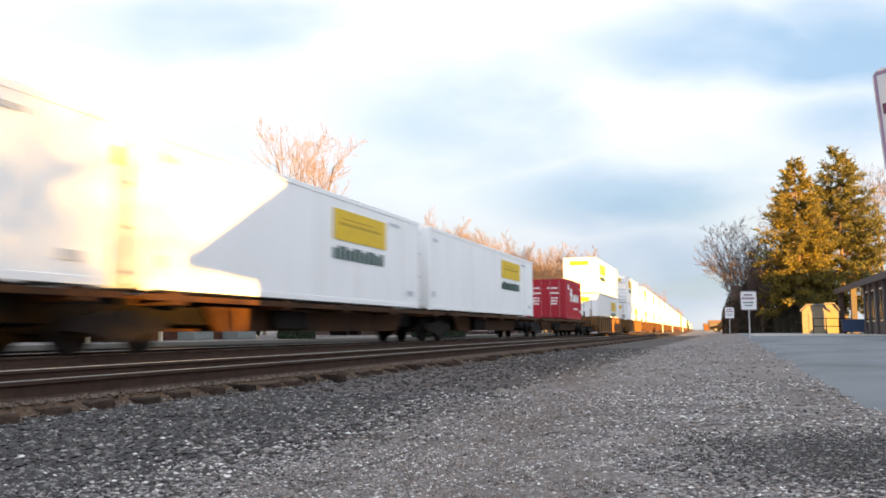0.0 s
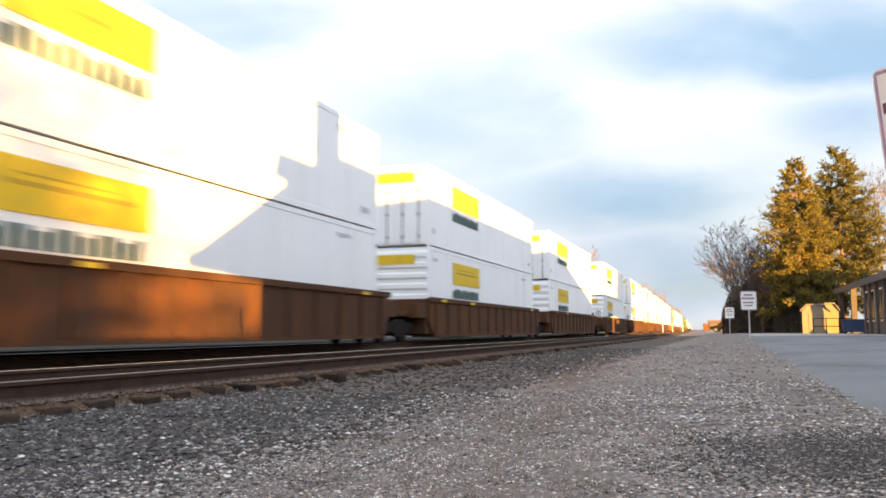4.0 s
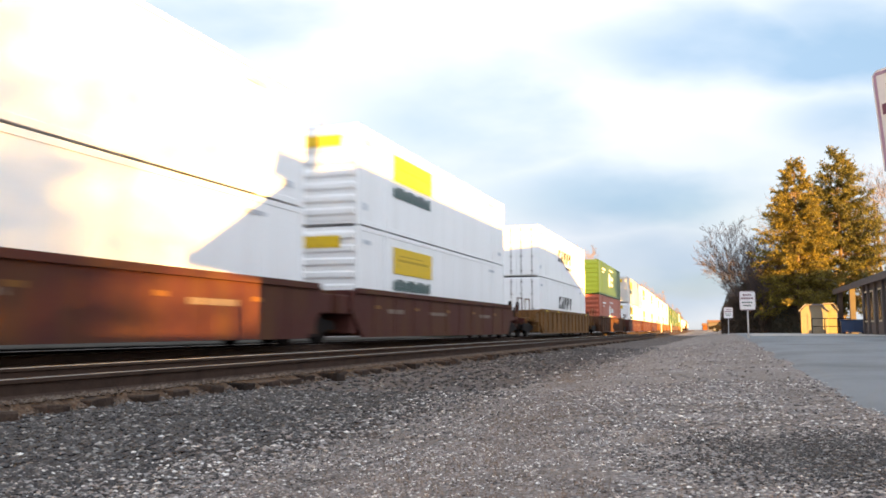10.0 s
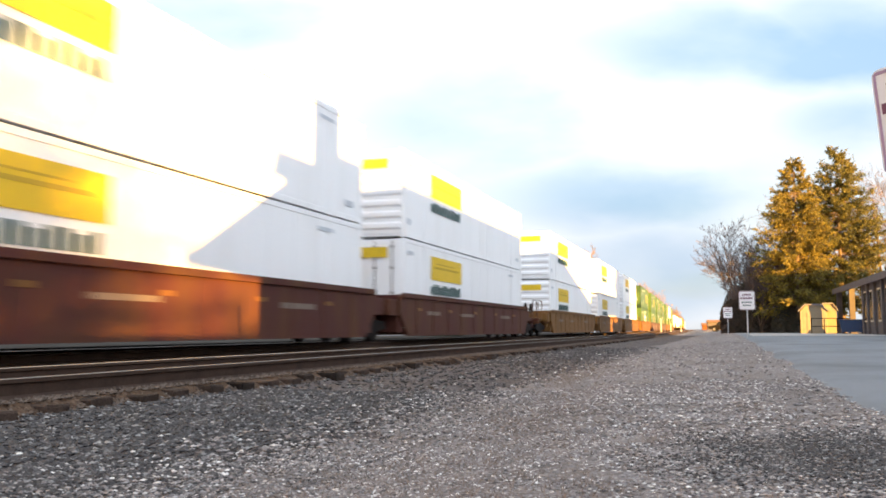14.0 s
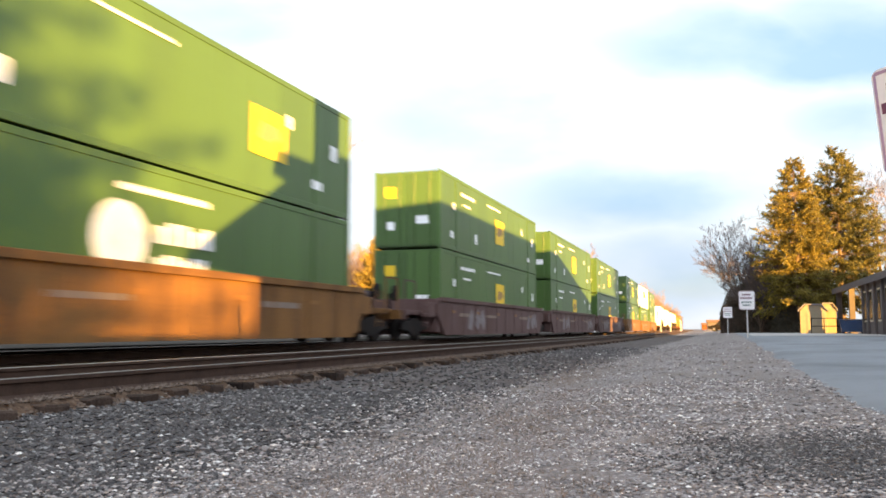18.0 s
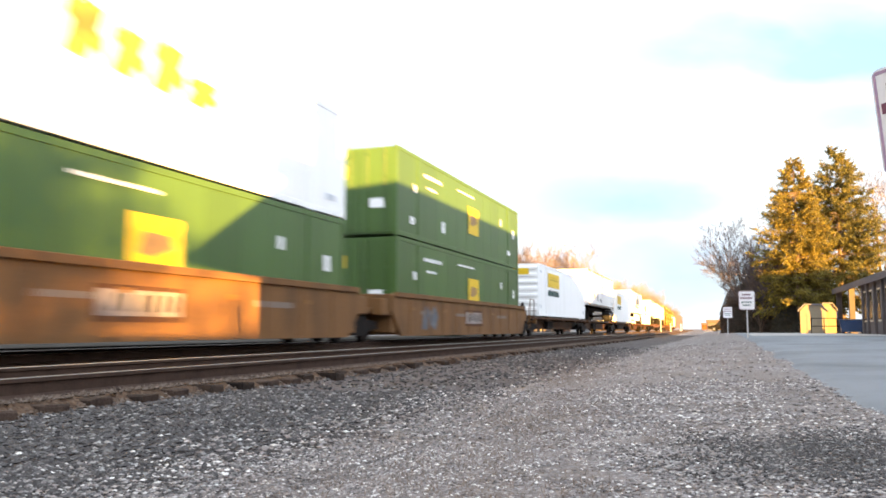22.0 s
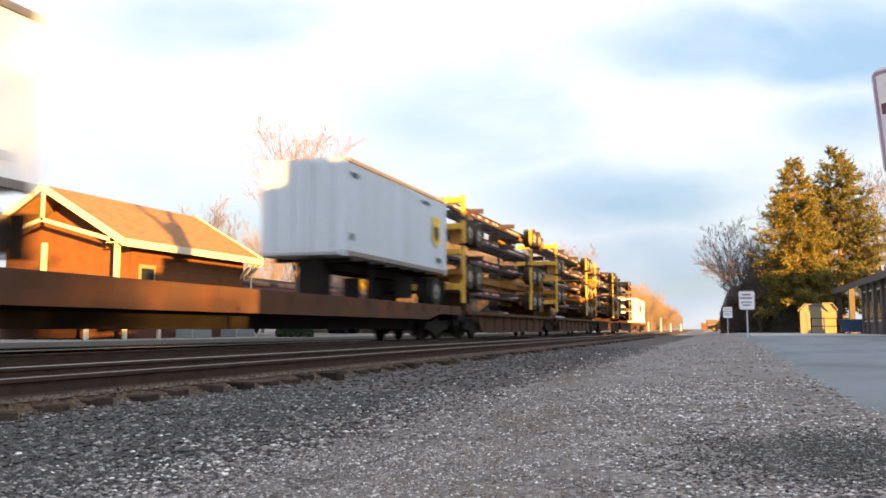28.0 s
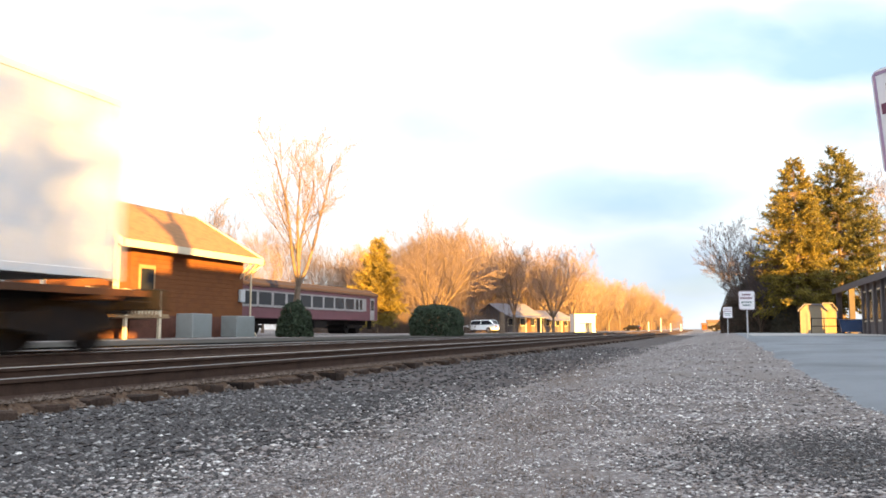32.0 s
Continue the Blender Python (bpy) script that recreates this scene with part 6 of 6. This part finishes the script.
big = tagged(bare_tree(5, 14.2, .40, 4, 3, .28, lean=.35), "tall bare tree with a forked trunk in front of the coach", "tree", "bare trees")
place(big, -26.3, 47.2, 40)
place(tagged(leafy("bush", 11, 3800, .95, .95, 1.85, .09, DARKLEAF), "dark round bush beside the house", "bush"), -23.4, 42.2, 0, 1.2)
place(tagged(leafy("hedge", 12, 8600, 1.5, 3.6, 2.0, .09, DARKLEAF, 4.0), "clipped dark green evergreen hedge", "hedge"), -16.9, 48.6, 10)
pale = tagged(conifer(15, 9.6, 2.6, needles=islands("golden_needles", ((0.26, 0.19, 0.04), (0.34, 0.24, 0.05), (0.16, 0.13, 0.03)), through_light=0.3)), "pale golden conifer beyond the coach", "tree", "conifers")
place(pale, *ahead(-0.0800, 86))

trees = [bare_tree(31, 13.0, .55, 6, 3, .18), bare_tree(32, 12.5, .85, 8, 3, .10), bare_tree(33, 14.0, .45, 5, 3, .2), bare_tree(34, 10.4, .90, 7, 3, .18)]
TREES = [  # kind, x, y, size: the ones that stand out, then the wood along the line
    (1, -27.0, 76.0, 1.0), (3, -20.5, 104.0, 1.12), (0, -44.0, 62.0, 0.95), (2, -48.0, 74.0, 0.9), (0, -42.0, 92.0, 0.85), (3, -36.0, 100.0, 0.9),
    (1, -52.0, 86.0, 0.9), (3, -60.0, 70.0, 1.0),
]
rnd = random.Random(77)
y = 108.0
while y < 700:
    grown = 1.08 + (y - 108) * .0011
    TREES.append((rnd.randrange(4), -25 - rnd.uniform(0, 5) - (y - 108) * .028, y, grown * rnd.uniform(.85, 1.12)))
    TREES.append((rnd.randrange(4), -35 - rnd.uniform(0, 9) - (y - 108) * .028, y + 4, grown * rnd.uniform(.9, 1.2)))
    TREES.append((rnd.randrange(4), -48 - rnd.uniform(0, 14) - (y - 108) * .028, y + 8, grown * rnd.uniform(.95, 1.25)))
    y += 6.5 + (y - 108) * .05
for i, (k, x, y, size) in enumerate(TREES):
    t = copy_thing(trees[k], pose(x, y, -.06, 0, 0, rnd.uniform(0, 360)) @ Matrix.Scale(size, 4))
    tagged(t, "bare spreading tree lit by low sun" if i < 8 else "bare tree in the wood along the tracks", "tree", "bare trees")
for t in trees:
    for o in (*t.children_recursive, t):
        bpy.data.objects.remove(o)
SCRUB = islands("tangled_scrub", ((0.085, 0.055, 0.042), (0.115, 0.075, 0.052), (0.065, 0.046, 0.038)))


def scrub():
    """The brown undergrowth below the wood, one mass of stems."""
    rnd = random.Random(9)
    verts, faces = [], []
    for i in range(15000):
        y = 84 + 520 * rnd.random() ** 2.0
        x = -27 - rnd.uniform(0, 22) - max(0, y - 112) * .028
        tall = rnd.uniform(1.2, 4.6) * (1.0 if y > 110 else .55)
        w = .02 + .00012 * y
        lx, ly = rnd.uniform(-.8, .8), rnd.uniform(-.8, .8)
        k = len(verts)
        verts += [(x - w, y, -.1), (x + w, y, -.1), (x + lx + w * .4, y + ly, tall), (x + lx - w * .4, y + ly, tall)]
        faces.append((k, k + 1, k + 2, k + 3))
    tagged(raw("undergrowth", verts, faces, SCRUB), "brown leafless undergrowth below the trees", "undergrowth", kind="stuff")


scrub()


def far_wood():
    """The mass of twigs behind the single trees, which closes the wood along the line."""
    rnd = random.Random(19)
    verts, faces = [], []
    for i in range(80000):
        y = 100 + 1500 * rnd.random() ** 2.9
        x = -31 - rnd.uniform(0, 30) - max(0, y - 108) * .026
        top = (15.0 + min(y - 100, 700) * .018) * (.82 + .34 * noise.noise((x * .07, y * .045, 3.0)))
        z = top * rnd.random() ** .7
        s = rnd.uniform(.7, 2.0)
        w = .014 + .00012 * y
        lx, ly = rnd.gauss(0, .5), rnd.gauss(0, .5)
        k = len(verts)
        verts += [(x - w, y, z), (x + w, y - w, z), (x + lx, y + ly, z + s)]
        faces.append((k, k + 1, k + 2))
    tagged(raw("far_wood", verts, faces, TWIG), "leafless golden-lit wood along the tracks", "wood", kind="stuff")


far_wood()


def parked_car(x, y, turn, paint, label):
    root = tagged(new("parked_car"), label, "car", "parked cars")
    bm = B()
    prism(bm, [(-2.2, .35), (2.2, .35), (2.25, .75), (1.2, .95), (.7, 1.48), (-1.5, 1.5), (-2.15, .98), (-2.25, .6)], "x", -.86, .86)
    bmesh.ops.bevel(bm, geom=bm.edges[:], offset=.05, segments=1, affect="EDGES")
    part("body", bm, paint, root)
    for sx in (-1, 1):
        bm = B()
        prism(bm, [(1.05, .95), (.62, 1.40), (-.35, 1.42), (-.35, .95)], "x", *sorted((sx * .855, sx * .87)))
        part("side_window", bm, GLASS, root)
        bm = B()
        prism(bm, [(-.45, .95), (-.45, 1.42), (-1.4, 1.42), (-1.95, .98)], "x", *sorted((sx * .855, sx * .87)))
        part("side_window", bm, GLASS, root)
        for q in (-1.35, 1.4):
            bm = B()
            rod(bm, (sx * .70, q, .33), (sx * .88, q, .33), .33, 16)
            tyre = part("tyre", bm, RUBBER, root)
            bm = B()
            rod(bm, (sx * .72, q, .33), (sx * .89, q, .33), .19, 12)
            part("rim", bm, STEEL, tyre)
        bm = B()
        box(bm, sx * .62 - .16, sx * .62 + .16, -2.27, -2.2, .68, .82)
        part("tail_light", bm, RED, root)
    bm = B()
    prism(bm, [(-1.62, 1.42), (-2.12, .98), (-2.16, .98), (-1.66, 1.44)], "x", -.68, .68)
    part("rear_window", bm, GLASS, root)
    root.matrix_basis = pose(x, y, height(x, y), 0, 0, turn)


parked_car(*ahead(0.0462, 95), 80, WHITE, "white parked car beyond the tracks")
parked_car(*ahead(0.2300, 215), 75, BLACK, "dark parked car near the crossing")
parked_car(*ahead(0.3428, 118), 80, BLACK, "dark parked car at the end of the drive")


def small_house(x, y, turn, w, d, eave, ridge, wall, roof, label):
    root = tagged(new("house"), label, "house", "far houses")
    bm = B()
    prism(bm, [(-d / 2, -.1), (d / 2, -.1), (d / 2, eave), (0, ridge - .1), (-d / 2, eave)], "x", -w / 2, w / 2)
    body = part("wall", bm, wall, root)
    for e in (-1, 1):
        bm = B()
        prism(bm, [(e * (d / 2 + .4), eave - .15), (0, ridge), (0, ridge + .12), (e * (d / 2 + .4), eave)], "x", -w / 2 - .4, w / 2 + .4)
        part("roof_slope", bm, roof, root)
    for q in (-w * .33, w * .05, w * .36):
        bm = B()
        box(bm, q - .5, q + .5, -d / 2 - .03, -d / 2, .9, 2.0)
        win = part("window", bm, TRIM, body)
        bm = B()
        box(bm, q - .42, q + .42, -d / 2 - .05, -d / 2 - .03, .98, 1.92)
        part("pane", bm, GLASS, win)
    bm = B()
    box(bm, w * .18, w * .18 + .9, -d / 2 - .04, -d / 2, 0, 2.0)
    part("door", bm, BRICK, body)
    for q in (-w * .4, -w * .05, w * .42):
        bm = B()
        box(bm, q - .07, q + .07, -d / 2 - 1.4, -d / 2 - 1.26, 0, eave - .35)
        part("porch_post", bm, TRIM, root)
    bm = B()
    prism(bm, [(-d / 2 - 1.7, eave - .5), (-d / 2, eave - .1), (-d / 2, eave), (-d / 2 - 1.7, eave - .4)], "x", -w / 2, w / 2)
    part("porch_roof", bm, roof, root)
    root.matrix_basis = pose(x, y, -.06, 0, 0, turn)


# grey walls and roof paint shade onto a white house
small_house(*ahead(0.0779, 118), 55, 6.0, 6, 2.5, 4.0, STUCCO, AWNING, "small white house with a porch beyond the tracks, coloured grey for shade")
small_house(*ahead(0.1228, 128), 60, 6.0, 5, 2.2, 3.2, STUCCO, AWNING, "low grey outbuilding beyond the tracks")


def white_shed(x, y, turn):
    root = tagged(new("white_shed"), "white metal shed with an open dark front", "shed")
    bm = B()
    prism(bm, [(-1.4, 0), (-.95, 0), (-.95, 1.35), (.95, 1.35), (.95, 0), (1.4, 0), (1.4, 2.35), (-1.4, 2.35)], "y", -1.2, 1.2)
    part("shell", bm, WHITE, root)
    bm = B()
    box(bm, -1.5, 1.5, -1.3, 1.3, 2.35, 2.47)
    part("roof", bm, WHITE, root)
    bm = B()
    box(bm, -.95, .95, .2, 1.1, 0, 1.3)
    part("stored_crates", bm, GREY, root)
    root.matrix_basis = pose(x, y, -.06, 0, 0, turn)


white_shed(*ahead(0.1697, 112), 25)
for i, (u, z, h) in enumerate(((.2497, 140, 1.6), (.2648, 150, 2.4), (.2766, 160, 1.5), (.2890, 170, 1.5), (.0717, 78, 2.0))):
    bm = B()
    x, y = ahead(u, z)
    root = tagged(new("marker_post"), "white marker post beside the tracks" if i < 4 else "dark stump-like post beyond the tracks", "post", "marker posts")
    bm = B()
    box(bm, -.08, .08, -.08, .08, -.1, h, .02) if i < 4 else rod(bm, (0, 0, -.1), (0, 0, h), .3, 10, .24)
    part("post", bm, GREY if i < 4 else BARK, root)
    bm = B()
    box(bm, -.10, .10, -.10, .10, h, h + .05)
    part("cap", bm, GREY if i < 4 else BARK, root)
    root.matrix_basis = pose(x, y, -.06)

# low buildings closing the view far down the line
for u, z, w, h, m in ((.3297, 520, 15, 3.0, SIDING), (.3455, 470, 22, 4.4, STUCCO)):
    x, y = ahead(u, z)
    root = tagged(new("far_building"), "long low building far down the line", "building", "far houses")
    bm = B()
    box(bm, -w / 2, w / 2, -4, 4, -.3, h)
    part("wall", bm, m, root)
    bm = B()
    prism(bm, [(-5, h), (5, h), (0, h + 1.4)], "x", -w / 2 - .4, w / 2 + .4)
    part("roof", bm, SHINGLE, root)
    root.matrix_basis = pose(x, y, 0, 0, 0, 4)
# ---------------------------------------------------------------- loose stones and dead grass
STONES = islands("gravel_stones", ((0.064, 0.056, 0.056), (0.212, 0.184, 0.178), (0.114, 0.090, 0.083), (0.33, 0.302, 0.29), (0.142, 0.128, 0.130), (0.262, 0.218, 0.195), (0.69, 0.662, 0.63)), 0.9)
DARKSTONES = islands("ballast_stones", ((0.021, 0.018, 0.019), (0.056, 0.049, 0.049), (0.030, 0.024, 0.023), (0.089, 0.082, 0.080), (0.041, 0.036, 0.037), (0.063, 0.058, 0.057), (0.27, 0.257, 0.247)), 0.9)
DEADGRASS = islands("dead_grass", ((0.17, 0.125, 0.10), (0.23, 0.175, 0.145), (0.12, 0.085, 0.068), (0.28, 0.22, 0.18)))


def scatter_stones():
    rng = np.random.default_rng(4)
    shape = np.array([(1, 0, 0), (0, 1, 0), (-1, 0, 0), (0, -1, 0), (.1, .1, .62), (0, 0, -.6)], float)
    tri = np.array([(0, 1, 4), (1, 2, 4), (2, 3, 4), (3, 0, 4), (1, 0, 5), (2, 1, 5), (3, 2, 5), (0, 3, 5)])
    heaps = {"loose_stones": ([], [], [0]), "ballast_stones": ([], [], [0])}
    # dense close to the eye, coarser and larger away; ballast on the shoulder is larger
    for n, d0, d1, s0, s1, a0, a1 in ((66000, 1.9, 4.6, .003, .0115, -13.5, 52), (58000, 4.6, 9.0, .0045, .0165, -13.5, 52), (34000, 9.0, 30.0, .008, .025, -13.5, 52),
                                      (9000, .3, 7.0, .008, .022, 52, 346)):
        for i in range(n):
            d = math.sqrt(rng.uniform(d0 * d0, d1 * d1))
            a = radians(rng.uniform(a0, a1))
            x, y = -d * math.sin(a), d * math.cos(a)
            if x < -5.0 or x > 1.05 + abs(rng.normal(0, .22)):
                continue
            big = 1.7 if x < -2.6 + rng.normal(0, .45) else 1.0
            if x > -2.6 and noise.noise((x * .8, y * .45, 9.0)) > .28 and rng.random() < .45:
                continue
            # trodden dirt along the drive's edge and down the middle of the verge farther off
            if x > -2.2 and rng.random() < (.6 if x > .45 - .02 * y + rng.normal(0, .2) and y > 5.2 + rng.normal(0, .5) else .45 if y > 9 + rng.normal(0, 1) else 0):
                continue
            s = rng.uniform(s0, s1) * big * (1.5 if rng.random() < .02 else 1)
            p = shape * s * rng.uniform(.6, 1.15, (6, 3)) * np.array((1.15, 1.0, .75))
            t = rng.uniform(0, 6.28)
            c, q = math.cos(t), math.sin(t)
            p = p @ np.array(((c, -q, 0), (q, c, 0), (0, 0, 1)))
            p += (x, y, (ground_height(x, y) + (.010 if x < -1.6 else 0)) + s * .32)
            # an oval by the drive takes the darker stones too, thinning outwards
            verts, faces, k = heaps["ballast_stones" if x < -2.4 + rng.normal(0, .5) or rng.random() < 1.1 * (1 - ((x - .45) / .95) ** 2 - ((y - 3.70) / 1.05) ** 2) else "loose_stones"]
            verts.append(p)
            faces.append(tri + k[0])
            k[0] += 6
    for name, material, label in (("loose_stones", STONES, "loose grey and white gravel stones"), ("ballast_stones", DARKSTONES, "darker crushed stone, as ballast below the sleepers and in a patch by the drive")):
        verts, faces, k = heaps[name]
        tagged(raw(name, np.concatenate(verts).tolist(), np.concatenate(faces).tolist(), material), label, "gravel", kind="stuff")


def bed_stones():
    """Rust-stained stones lying between and over the sleepers of the near track."""
    rng = np.random.default_rng(21)
    shape = np.array([(1, 0, 0), (0, 1, 0), (-1, 0, 0), (0, -1, 0), (.1, .1, .7), (0, 0, -.6)], float)
    tri = np.array([(0, 1, 4), (1, 2, 4), (2, 3, 4), (3, 0, 4), (1, 0, 5), (2, 1, 5), (3, 2, 5), (0, 3, 5)])
    n = 16000
    y = 2.0 + 34 * rng.random(n) ** 1.6
    x = NEAR_X + np.where(rng.random(n) < .6, rng.uniform(.62, 1.36, n), rng.uniform(-1.4, .66, n))
    s = rng.uniform(.012, .032, n)
    p = shape[None] * s[:, None, None] * rng.uniform(.6, 1.15, (n, 6, 3))
    z = np.where(x > NEAR_X + 1.12, -.20 - (x - NEAR_X - 1.12) * .35, -.160) + s * .2
    p += np.stack((x, y, z), 1)[:, None]
    faces = tri[None] + 6 * np.arange(n)[:, None, None]
    tagged(raw("bed_stones", p.reshape(-1, 3).tolist(), faces.reshape(-1, 3).tolist(), islands("rusty_stones", (
        (0.036, 0.022, 0.015), (0.105, 0.070, 0.049), (0.062, 0.040, 0.028), (0.14, 0.105, 0.082), (0.080, 0.056, 0.043)))), "rust-stained stones between the sleepers", "gravel", kind="stuff")


def dead_grass():
    rng = np.random.default_rng(12)
    verts, faces = [], []
    tufts = [(-1.05, 3.5, .9), (-1.9, 4.6, .6), (-.9, 5.2, .5), (-.65, 3.0, .8)]
    for i in range(1500):
        y = 2.4 + 16 * rng.random() ** 1.5
        tufts.append((-0.55 - .14 * y + rng.normal(0, .42), y, rng.uniform(.12, .5)))
    for x0, y0, dens in tufts:
        for i in range(int(44 * dens) + 4):
            x, y = x0 + rng.normal(0, .10), y0 + rng.normal(0, .14)
            if x > .9 or x < -4.3:
                continue
            z = ground_height(x, y) - .005
            h = rng.uniform(.012, .042) * (1.6 if dens > .5 else 1)
            a, w = rng.uniform(0, 6.28), rng.uniform(.0010, .0026)
            lx, ly = rng.normal(0, .030), rng.normal(0, .030)
            c, s = math.cos(a) * w, math.sin(a) * w
            k = len(verts)
            verts += [(x - c, y - s, z), (x + c, y + s, z), (x + lx, y + ly, z + h)]
            faces.append((k, k + 1, k + 2))
    tagged(raw("dead_grass", verts, faces, DEADGRASS), "sparse dead brown grass and weeds in the gravel", "grass", kind="stuff")


scatter_stones()
bed_stones()
dead_grass()
build_ties(near_track, NEAR_X, -3.0, 62.0)
build_ties(far_track, MAIN_X, 2.0, 50.0)


def motions():
    ends = {0.0, 32.0}
    for ob, s, z in MOVING:
        times = set(ends)
        for y in np.linspace(BEND_1 + 8, BEND_0 - 8, 8):
            t = round((s - y) / SPEED * FPS) / FPS
            if 0.0 < t < 32.0:
                times.add(t)
        rows = []
        for t in sorted(times):
            m = on_track(s - SPEED * t)
            rows.append((t, Matrix.Translation((0, 0, z)) @ m))
        walk(ob, rows)


motions()
